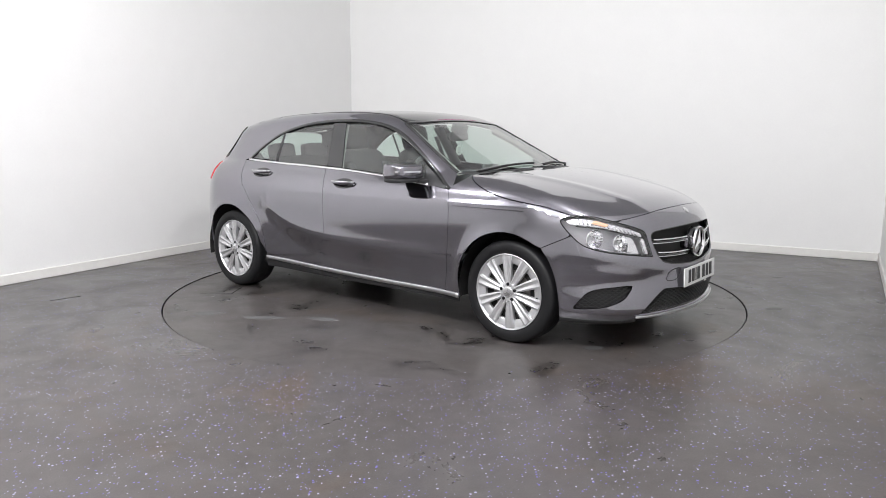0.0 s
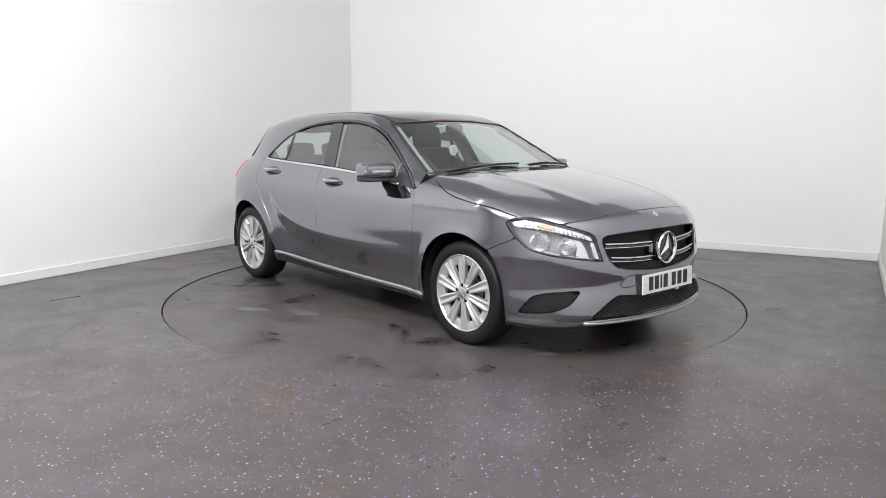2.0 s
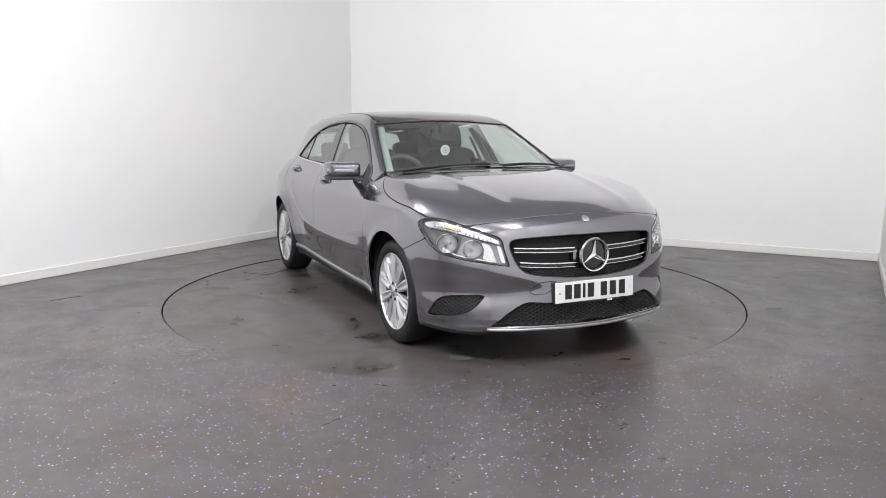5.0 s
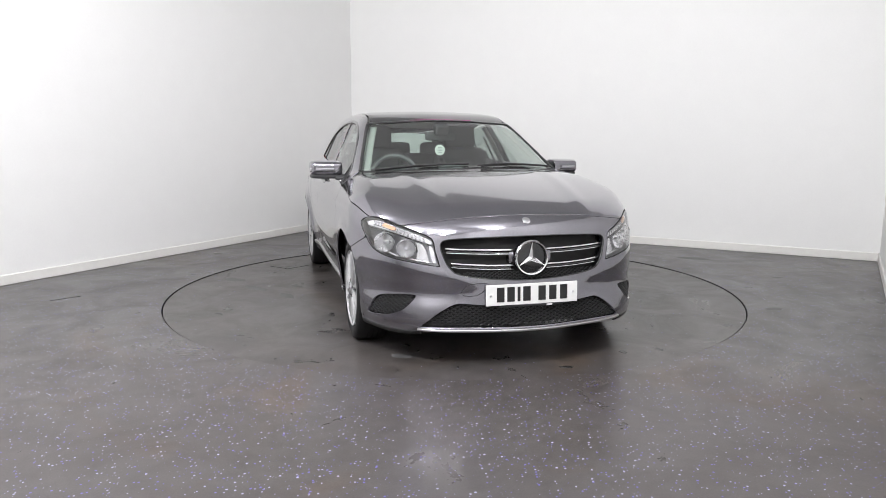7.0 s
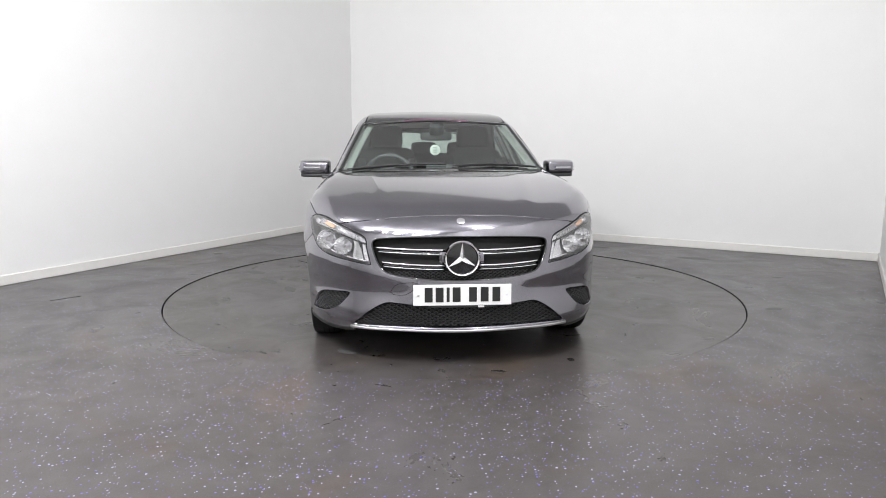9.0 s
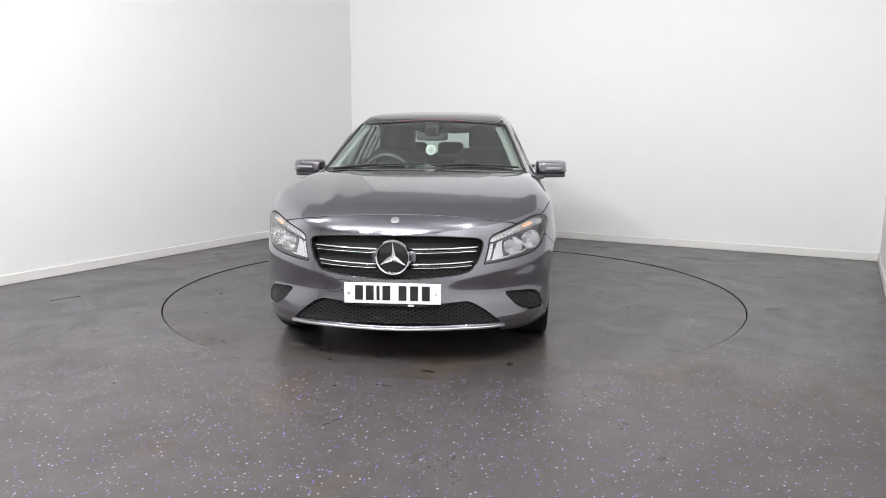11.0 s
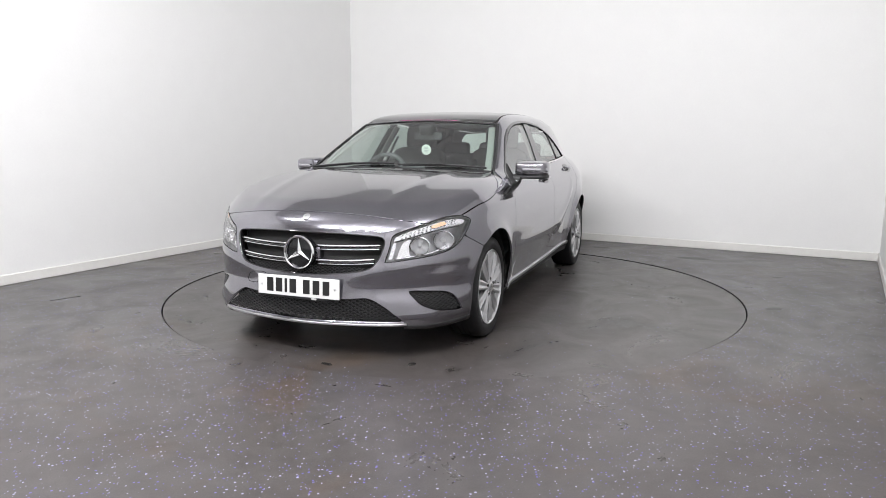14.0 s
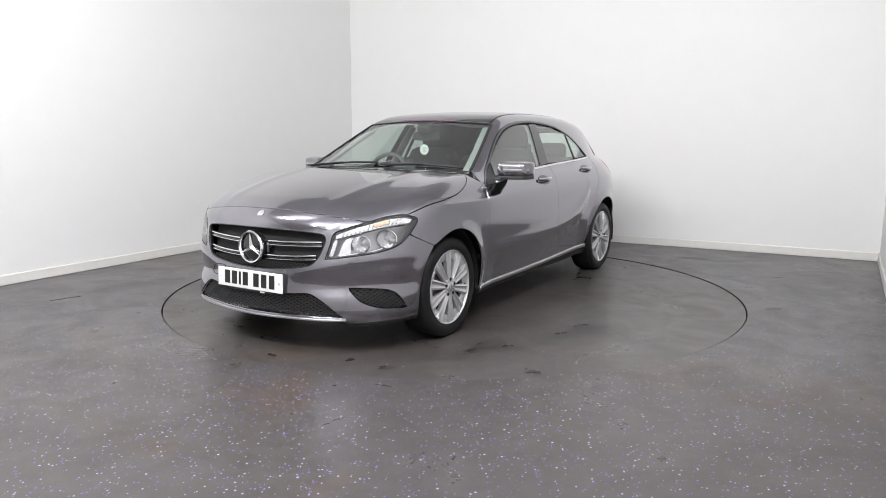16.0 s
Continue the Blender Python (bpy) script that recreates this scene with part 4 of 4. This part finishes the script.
    part("bracket_tag", box_bm((0.006, 0.032, 0.010), (2.205, 0.10, 0.349), 0.001), PLATE, car, "small white tag")


def build_handle(car, x, z, side):
    p = from_side([(x, z)])[0]
    q = from_side([(x - 0.115, z), (x + 0.115, z)])
    # dark oval on the door skin, the shade of the handle's recess as colour
    cup = [(x + 0.098 * math.cos(a), z - 0.002 + 0.034 * math.sin(a)) for a in np.linspace(0, 2 * math.pi, 24, endpoint=False)]
    panel("handle_cup_shade", np.array(cup), from_side, GLOSSBLACK, car, "dark oval standing in for the shaded recess behind the door handle", raw=True, side=side, lift=0.0025, gap=0, depth=0.003)
    verts, faces = [], []
    m = 8
    n = 15
    for i in range(n):
        t = i / (n - 1)
        xx = q[0][0] + (q[1][0] - q[0][0]) * t
        yy = q[0][1] + (q[1][1] - q[0][1]) * t + 0.004 + 0.030 * math.sin(math.pi * t) ** 0.55
        for j in range(m):
            a = 2 * math.pi * j / m
            taper = 0.45 + 0.55 * math.sin(math.pi * t) ** 0.6
            verts.append((xx, (yy + 0.007 * math.sin(a)) * side, z + 0.006 + 0.016 * taper * math.cos(a)))
    for i in range(n - 1):
        for j in range(m):
            f = (i * m + j, i * m + (j + 1) % m, (i + 1) * m + (j + 1) % m, (i + 1) * m + j)
            faces.append(f if side > 0 else f[::-1])
    faces += [tuple(range(m)), tuple(range((n - 1) * m, n * m))]
    handle = raw_part("door_handle", verts, faces, PAINT, car, "grey pull door handle")
    strip = []
    for i in range(n):
        t = i / (n - 1)
        xx = q[0][0] + (q[1][0] - q[0][0]) * t
        yy = q[0][1] + (q[1][1] - q[0][1]) * t + 0.0105 + 0.030 * math.sin(math.pi * t) ** 0.55
        strip += [(xx, yy * side, z + 0.017), (xx, (yy + 0.002) * side, z + 0.012)]
    raw_part("handle_trim", strip, [(2 * i, 2 * i + 1, 2 * i + 3, 2 * i + 2) for i in range(n - 1)], CHROME, handle, "thin chrome line on the handle")


def build_mirror(car, side):
    """Door mirror: painted shell, dark foot and underside, glass, lamp strip."""
    def shell(x0, x1, y0, y1, z0, z1, bulge, cut=None):
        bm = bmesh.new()
        bmesh.ops.create_cube(bm, size=1)
        bmesh.ops.subdivide_edges(bm, edges=bm.edges, cuts=6, use_grid_fill=True)
        for v in bm.verts:
            u = v.co * 2
            a, b, c = u.x, u.y, u.z
            # rounded box
            r = (abs(a) ** 6 + abs(b) ** 6 + abs(c) ** 6) ** (1 / 6)
            a, b, c = a / r, b / r, c / r
            front = max(a, 0)
            b2 = b * (1 - 0.10 * front)
            c2 = c * (1 - 0.20 * front - 0.04 * (b + 1) / 2)
            v.co = Vector(((x0 + x1) / 2 + a * (x1 - x0) / 2 - 0.035 * (b + 1) / 2 * bulge, ((y0 + y1) / 2 + b2 * (y1 - y0) / 2) * side, (z0 + z1) / 2 + c2 * (z1 - z0) / 2))
        if side < 0:
            bmesh.ops.reverse_faces(bm, faces=bm.faces)
        return smooth_all(bm, 60)

    mirror = part("door_mirror", shell(0.50, 0.665, 0.785, 1.012, 0.955, 1.066, 1.0), PAINT, car, "grey painted door mirror shell")
    part("mirror_foot", shell(0.50, 0.66, 0.745, 1.006, 0.938, 0.972, 1.0), BLACK, mirror, "black mirror underside")
    bm = bmesh.new()
    box_bm((0.075, 0.11, 0.024), (0.65, 0.79 * side, 0.945), 0.010, bm=bm)
    part("mirror_arm", bm, BLACK, mirror, "black mirror arm")
    bm = box_bm((0.006, 0.175, 0.075), (0.497, 0.885 * side, 1.008), 0.002)
    part("mirror_glass", bm, CHROME, mirror, "mirror glass")
    for zz, y1, thick in ((1.012, 0.985, 0.010), (0.992, 0.99, 0.006)):
        bm = bmesh.new()
        n = 9
        rows = []
        for i in range(n):
            t = i / (n - 1)
            yy = 0.855 + (1.013 - 0.855) * t
            xx = 0.668 - 0.036 * t - 0.045 * t ** 5
            rows.append([bm.verts.new((xx - (0.008 if j in (0, 3) else -0.002), yy * side, zz + (thick if j > 1 else -thick) * 0.5)) for j in range(4)])
        for i in range(n - 1):
            for j in range(3):
                bm.faces.new((rows[i][j], rows[i][j + 1], rows[i + 1][j + 1], rows[i + 1][j]))
        bmesh.ops.recalc_face_normals(bm, faces=bm.faces)
        part("indicator_strip", smooth_all(bm), GLOSSBLACK if zz < 1.0 else HOUSING, mirror, "narrow indicator lamp in the mirror shell")


HEADLIGHT = [(0.940, 0.768), (0.90, 0.790), (0.85, 0.799), (0.755, 0.790), (0.655, 0.764), (0.552, 0.732), (0.488, 0.702), (0.470, 0.640), (0.446, 0.562), (0.455, 0.560), (0.565, 0.575), (0.715, 0.597), (0.818, 0.630), (0.888, 0.692)]


def build_headlight(car, side):
    """A deep housing under a clear lens: ribbed upper ledge, two faceted bowls, a bright inner blade."""
    out = glide(HEADLIGHT, 0.02, True)
    lamp = panel("headlight", out, from_round, HOUSING, car, "clear headlight with silver reflectors", raw=True, side=side, lift=-0.075, gap=-0.002, depth=-0.072, h=0.03)
    ledge = [(0.915, 0.772), (0.85, 0.789), (0.755, 0.781), (0.655, 0.755), (0.552, 0.722), (0.497, 0.696), (0.497, 0.696), (0.490, 0.672), (0.490, 0.672), (0.56, 0.690), (0.66, 0.718), (0.76, 0.738), (0.85, 0.748), (0.90, 0.752)]
    panel("lamp_ledge", ledge, from_round, FROST, lamp, "bright ribbed upper reflector", side=side, lift=-0.022, depth=0.05, h=0.03)
    for k in range(15):
        u = 0.53 + 0.022 * k
        mid = float(np.interp(u, (0.50, 0.56, 0.66, 0.76, 0.85), (0.685, 0.706, 0.737, 0.760, 0.769)))
        bar("ledge_rib", [(u, mid - 0.013), (u + 0.008, mid + 0.015)], from_round, CHROME, lamp, width=0.007, thick=0.006, lift=-0.020, side=side)
    panel("indicator", [(0.765, 0.774), (0.72, 0.764), (0.69, 0.752), (0.70, 0.740), (0.74, 0.748), (0.78, 0.760)], from_round, AMBER, lamp, "pale amber indicator bulb behind the lens", side=side, lift=-0.010, depth=0.006, gap=0, h=0.03)
    for (cu, cz), r, deep in (((0.765, 0.668), 0.056, 0.050), ((0.628, 0.646), 0.052, 0.046)):
        p = from_round([(cu, cz)])
        n = slope(p)[0]
        axis = n * 0.55 + np.array([0.80, 0.10, 0.0])
        axis /= np.linalg.norm(axis)
        turn = Vector(axis * (1, side, 1)).to_track_quat("Y", "Z").to_matrix().to_4x4()
        at = Matrix.Translation(Vector((p[0] - n * 0.030) * (1, side, 1)))
        bowl = bmesh.new()
        rings = []
        count = 24
        for j, (q, d) in enumerate(((1.06, 0.010), (1.0, 0.012), (0.94, 0.0), (0.80, -0.35), (0.58, -0.65), (0.34, -0.85), (0.20, -0.90))):
            yy = d if j < 3 else d * deep
            rings.append([bowl.verts.new((r * q * math.cos(2 * math.pi * k / count), yy, r * q * math.sin(2 * math.pi * k / count) * 0.92)) for k in range(count)])
        for a, c in zip(rings, rings[1:]):
            for k in range(count):
                bowl.faces.new((a[k], a[(k + 1) % count], c[(k + 1) % count], c[k]))
        bmesh.ops.recalc_face_normals(bowl, faces=bowl.faces)
        bmesh.ops.transform(bowl, matrix=at @ turn, verts=bowl.verts)
        part("lamp_bowl", bowl, REFLECTOR, lamp, "round faceted silver lamp bowl")
        cap = lathe([(r * 0.24, -deep * 0.9), (r * 0.24, -deep * 0.3), (r * 0.20, -deep * 0.15), (0.0005, -deep * 0.12)], 18)
        bmesh.ops.transform(cap, matrix=at @ turn, verts=cap.verts)
        part("bulb_cap", cap, SATIN, lamp)
    panel("lamp_wedge", [(0.545, 0.672), (0.585, 0.684), (0.585, 0.684), (0.57, 0.640), (0.575, 0.598), (0.575, 0.598), (0.505, 0.584), (0.505, 0.584), (0.520, 0.625)], from_round, REFLECTOR, lamp, "angular silver reflector", side=side, lift=-0.045, depth=0.02, gap=0, h=0.03)
    panel("lamp_blade", [(0.490, 0.664), (0.505, 0.668), (0.505, 0.668), (0.495, 0.62), (0.480, 0.580), (0.480, 0.580), (0.462, 0.577), (0.462, 0.577), (0.476, 0.625)], from_round, FROST, lamp, "pale inner blade", side=side, lift=-0.015, depth=0.02, gap=0, h=0.03)
    bar("lamp_brow", [(0.50, 0.672), (0.60, 0.698), (0.72, 0.726), (0.86, 0.742)], from_round, GLOSSBLACK, lamp, width=0.008, thick=0.030, lift=-0.040, side=side)
    bar("lamp_shelf", [(0.49, 0.579), (0.60, 0.594), (0.72, 0.612), (0.80, 0.642)], from_round, FROST, lamp, width=0.012, thick=0.020, lift=-0.060, side=side)
    panel("lens", out, from_round, LENS, lamp, "clear plastic lens", raw=True, side=side, lift=0.002, gap=0.005, depth=0.010, h=0.03)
    bar("lamp_seal", out, from_round, GAP, lamp, width=0.008, thick=0.006, lift=-0.006, side=side, closed=True)


def build_wheel(car, x, side):
    yo = 0.856 * side
    wheel = part("wheel", lathe([(0.0005, -0.05), (0.13, -0.05), (0.145, -0.055), (0.145, -0.075), (0.0005, -0.075)], 40), DISC, car, "silver alloy wheel with dark tyre")
    wheel.matrix_basis = pose(x, yo, WHEEL_R - 0.004, 0, 0, 0 if side > 0 else 180)
    prof = [(0.222, -0.196), (0.232, -0.203), (0.262, -0.208), (0.292, -0.203), (0.309, -0.190), (0.3155, -0.165), (0.3165, -0.11), (0.3155, -0.045), (0.309, -0.018), (0.302, -0.010), (0.289, -0.005), (0.270, -0.002), (0.252, -0.004), (0.239, -0.009), (0.231, -0.014), (0.226, -0.030)]
    tyre = part("tyre", lathe(prof, 72), RUBBER, wheel, "black road tyre")
    for yy in (-0.075, -0.105, -0.135):
        part("tread_groove", lathe([(0.3168, yy - 0.004), (0.3174, yy), (0.3168, yy + 0.004)], 64), GAP, tyre)
    rim = part("rim", lathe([(0.2242, -0.19), (0.2058, -0.18), (0.1982, -0.12), (0.2014, -0.045), (0.2123, -0.024), (0.2250, -0.018), (0.2312, -0.011), (0.2334, -0.007), (0.2305, -0.005), (0.2275, -0.007), (0.2250, -0.013), (0.2200, -0.018), (0.1840, -0.021), (0.1750, -0.027), (0.1740, -0.045)], 72), ALLOY, wheel, "silver rim barrel and lip")
    valve = lathe([(0.006, -0.024), (0.006, -0.016), (0.004, -0.014), (0.0005, -0.014)], 12)
    bmesh.ops.translate(valve, vec=(-0.196 * math.cos(radians(4)), 0, -0.196 * math.sin(radians(4))), verts=valve.verts)
    part("tyre_valve", valve, GLOSSBLACK, rim, "small black tyre valve")
    # flat dark disc stands in for the shade between the spokes
    part("rim_shade", lathe([(0.0005, -0.052), (0.203, -0.050)], 40), GAP, wheel, "dark disc standing in for the shade behind the spokes")
    # ten spokes, wide at the rim, folded along the middle
    for k in range(10):
        a = radians(36 * k + 18 + 4)
        bm = bmesh.new()
        stations = [(0.030, 0.0110, -0.006, 0.008), (0.060, 0.0185, -0.007, 0.008), (0.10, 0.0235, -0.006, 0.010), (0.150, 0.0280, -0.005, 0.011), (0.198, 0.0320, -0.007, 0.009), (0.222, 0.0345, -0.010, 0.005)]
        rows = []
        for r, w, yf, fold in stations:
            rows.append([bm.verts.new(v) for v in ((r, yf - 0.030, -w), (r, yf - fold * 0.5, -w), (r, yf, -w * 0.62), (r, yf - fold * 0.9, -w * 0.10), (r, yf - fold * 0.9, w * 0.10), (r, yf, w * 0.62), (r, yf - fold * 0.5, w), (r, yf - 0.030, w))])
        for p, q in zip(rows, rows[1:]):
            for j in range(7):
                bm.faces.new((p[j], p[j + 1], q[j + 1], q[j]))
        bmesh.ops.recalc_face_normals(bm, faces=bm.faces)
        if sum(f.normal.y for f in bm.faces) < 0:
            bmesh.ops.reverse_faces(bm, faces=bm.faces)
        bmesh.ops.rotate(bm, cent=(0, 0, 0), matrix=Matrix.Rotation(a, 3, "Y"), verts=bm.verts)
        part("spoke", smooth_all(bm, 25), ALLOY, rim)
    part("hub", lathe([(0.058, -0.045), (0.062, -0.014), (0.056, -0.008), (0.040, -0.006), (0.034, -0.008), (0.0005, -0.008)], 40), ALLOY, rim)
    part("hub_cap", lathe([(0.033, -0.010), (0.033, -0.003), (0.028, 0.0), (0.0005, 0.0012)], 36), SATIN, rim, "round silver hub cap")
    for k in range(3):
        arm = box_bm((0.026, 0.002, 0.005), (0.013, 0.0012, 0), 0.0008)
        bmesh.ops.rotate(arm, cent=(0, 0, 0), matrix=Matrix.Rotation(radians(-90 + 120 * k), 3, "Y"), verts=arm.verts)
        part("cap_spoke", arm, CHROME, rim, "thin chrome spoke on the hub cap")
    for k in range(5):
        a = radians(72 * k + 90)
        bm = lathe([(0.0105, -0.0095), (0.0105, -0.0045), (0.0078, -0.0040), (0.0005, -0.0048)], 14)
        bmesh.ops.translate(bm, vec=(0.050 * math.cos(a), 0, 0.050 * math.sin(a)), verts=bm.verts)
        part("wheel_bolt", bm, GLOSSBLACK, rim, "dark wheel bolt")


def cushion(size, at, turn=None, power=3.0, bulge=0.0):
    bm = bmesh.new()
    bmesh.ops.create_cube(bm, size=2)
    bmesh.ops.subdivide_edges(bm, edges=bm.edges, cuts=5, use_grid_fill=True)
    for v in bm.verts:
        a, b, c = v.co
        r = (abs(a) ** (power * 2) + abs(b) ** (power * 2) + abs(c) ** (power * 2)) ** (1 / (power * 2))
        v.co = Vector((a / r * size[0] / 2, b / r * size[1] / 2, c / r * size[2] / 2))
    bmesh.ops.transform(bm, matrix=Matrix.Translation(at) @ (turn or Matrix()), verts=bm.verts)
    return smooth_all(bm, 60)


def build_cabin(car):
    tilt = lambda d: pose(0, 0, 0, 0, d, 0)
    for yy in (0.37, -0.37):
        seat = part("front_seat", cushion((0.52, 0.50, 0.18), (0.02, yy, 0.50), tilt(-6)), FABRIC, car, "dark fabric front seat")
        part("backrest", cushion((0.14, 0.50, 0.64), (-0.30, yy, 0.82), tilt(-16)), FABRIC, seat)
        for b in (0.21, -0.21):
            part("bolster", cushion((0.20, 0.09, 0.52), (-0.25, yy + b, 0.78), tilt(-16)), FABRIC, seat)
        part("headrest", cushion((0.10, 0.27, 0.20), (-0.43, yy, 1.215), tilt(-12)), FABRIC, seat)
    bench = part("rear_bench", cushion((0.50, 1.26, 0.18), (-0.86, 0, 0.50), tilt(-5)), FABRIC, car, "dark fabric rear bench")
    part("backrest", cushion((0.14, 1.26, 0.58), (-1.18, 0, 0.78), tilt(-20)), FABRIC, bench)
    for yy in (0.36, 0.0, -0.36):
        part("headrest", cushion((0.09, 0.25, 0.15), (-1.31, yy, 1.09), tilt(-12)), FABRIC, bench)
    # dashboard
    bm = bmesh.new()
    rows = []
    for y in np.linspace(-0.70, 0.70, 21):
        hump = 0.035 * math.exp(-((y + 0.36) / 0.2) ** 2)
        pts = [(0.98 - 0.25 * y * y, 0.93), (0.86 - 0.15 * y * y, 0.965), (0.70, 0.975 + hump), (0.58, 0.955 + hump), (0.53, 0.90), (0.54, 0.72), (0.62, 0.55), (0.62, 0.40)]
        rows.append([bm.verts.new((a, y, c)) for a, c in pts])
    for p, q in zip(rows, rows[1:]):
        for j in range(7):
            bm.faces.new((p[j], p[j + 1], q[j + 1], q[j]))
    bmesh.ops.recalc_face_normals(bm, faces=bm.faces)
    dash = part("dashboard", smooth_all(bm, 50), TRIM, car, "dark grey dashboard")
    part("screen", box_bm((0.02, 0.19, 0.07), (0.62, 0.0, 0.995), 0.006, tilt(-8)), WHEELRIM, dash, "centre display")
    # steering wheel on the right
    turn = Matrix.Translation((0.37, -0.36, 0.915)) @ pose(0, 0, 0, 0, -22, 0) @ pose(0, 0, 0, 0, 0, 90)
    prof = [(0.185 + 0.016 * math.cos(a), 0.016 * math.sin(a)) for a in np.linspace(0, 2 * math.pi, 11)]
    bm = lathe(prof, 44)
    bmesh.ops.transform(bm, matrix=turn, verts=bm.verts)
    steer = part("steering_wheel", bm, WHEELRIM, car, "dark steering wheel")
    for size, at in (((0.34, 0.03, 0.05), (0, 0, 0)), ((0.05, 0.03, 0.17), (0, 0, -0.09)), ((0.14, 0.05, 0.12), (0, 0, 0))):
        bm = box_bm(size, at, 0.012)
        bmesh.ops.transform(bm, matrix=turn, verts=bm.verts)
        part("steering_spoke", bm, TRIM, steer)
    # mirror inside, sensor cover, hanging paper disc
    mir = part("interior_mirror", cushion((0.03, 0.24, 0.065), (0.32, 0.0, 1.232), tilt(-10)), BLACK, car, "black interior mirror")
    part("mirror_stem", cushion((0.09, 0.11, 0.08), (0.335, 0.0, 1.290), tilt(25)), BLACK, mir)
    bm = lathe([(0.0005, -0.001), (0.038, -0.001), (0.040, 0.0), (0.038, 0.001), (0.0005, 0.001)], 32)
    bmesh.ops.transform(bm, matrix=pose(0.338, -0.009, 1.129, 0, 0, -90), verts=bm.verts)
    disc = part("paper_disc", bm, PAPER, car, "round white paper disc hanging behind the windscreen")
    for k in range(4):
        part("writing_bar", box_bm((0.0012, 0.036 - 0.004 * abs(k - 1.5), 0.005), (0.3395, -0.009, 1.148 - 0.012 * k), 0), HOUSING, disc)
    # lining of roof, pillars, doors, floor
    half = [(0.30, 0.0), (0.28, 0.30), (0.22, 0.42), (-0.6, 0.43), (-1.48, 0.40), (-1.55, 0.0)]
    panel("roof_liner", dedupe(both_dome(half)), from_dome, LINER, car, "pale grey roof lining", lift=-0.035, gap=0, depth=0, h=0.08)
    for side in (1, -1):
        bar("pillar_trim", [(0.80, 0.99), (0.60, 1.115), (0.40, 1.235), (0.25, 1.305)], from_side, LINER, car, "pale grey front pillar lining", width=0.06, thick=0.015, lift=-0.055, side=side)
        bar("pillar_trim", [(-0.24, 1.0), (-0.33, 1.33)], from_side, LINER, car, "pale grey door pillar lining", width=0.10, thick=0.015, lift=-0.05, side=side)
        panel("door_lining", [(0.80, 0.915), (0.80, 0.915), (0.80, 0.32), (0.80, 0.32), (-0.92, 0.34), (-0.92, 0.34), (-1.28, 1.01), (-1.28, 1.01), (-0.3, 0.985)], from_side, TRIM, car, "dark inner door lining", side=side, lift=-0.07, gap=0, depth=0, h=0.08)
        bar("rear_pillar_trim", [(-1.20, 1.02), (-1.45, 1.10), (-1.62, 1.20)], from_side, TRIM, car, width=0.16, thick=0.02, lift=-0.05, side=side)
        bar("belt_anchor", [(-0.30, 0.62), (-0.36, 1.26)], from_side, TRIM, car, width=0.045, thick=0.004, lift=-0.075, side=side)
    part("cabin_floor", box_bm((2.9, 1.30, 0.04), (-0.5, 0, 0.34), 0.01), TRIM, car, "dark carpet")
    part("bulkhead", box_bm((0.03, 1.36, 0.62), (0.99, 0, 0.66), 0.01), GAP, car)
    part("parcel_shelf", box_bm((0.50, 1.10, 0.025), (-1.55, 0, 0.985), 0.008), TRIM, car, "dark parcel shelf")
    # wipers
    for y0, y1, x0, x1 in ((0.10, 0.66, 1.005, 0.885), (-0.62, 0.02, 0.955, 0.985)):
        bar("wiper", [(x0 + 0.010, y0), ((x0 + x1) / 2 - 0.004, (y0 + y1) / 2), (x1 - 0.006, y1)], from_top, BLACK, car, "black wiper blade", width=0.010, thick=0.012, lift=0.003)
        bar("wiper_arm", [(x0 + 0.015, y0 - 0.03), ((x0 + x1) / 2, (y0 + y1) / 2)], from_top, BLACK, car, "black wiper arm", width=0.011, thick=0.008, lift=0.012)


def build_car():
    car = new("car")
    tagged(car, "grey metallic five-door hatchback car standing on the turntable", "car")
    build_body(car)
    for x in (1.35, -1.35):
        for side in (1, -1):
            build_wheel(car, x, side)
    build_cabin(car)
    return car


build_room()
build_marks()
turntable = build_turntable()
car = build_car()


def motions():
    """The turntable turns at an even pace and carries the car."""
    rows_t, rows_c = [], []
    for t, a in TURN:
        m = pose(TABLE[0], TABLE[1], -0.005, 0, 0, a)
        rows_t.append((t, m))
        rows_c.append((t, m @ pose(CAR_ON_TABLE[0], CAR_ON_TABLE[1], 0.0)))
    walk(turntable, rows_t)
    walk(car, rows_c)


motions()
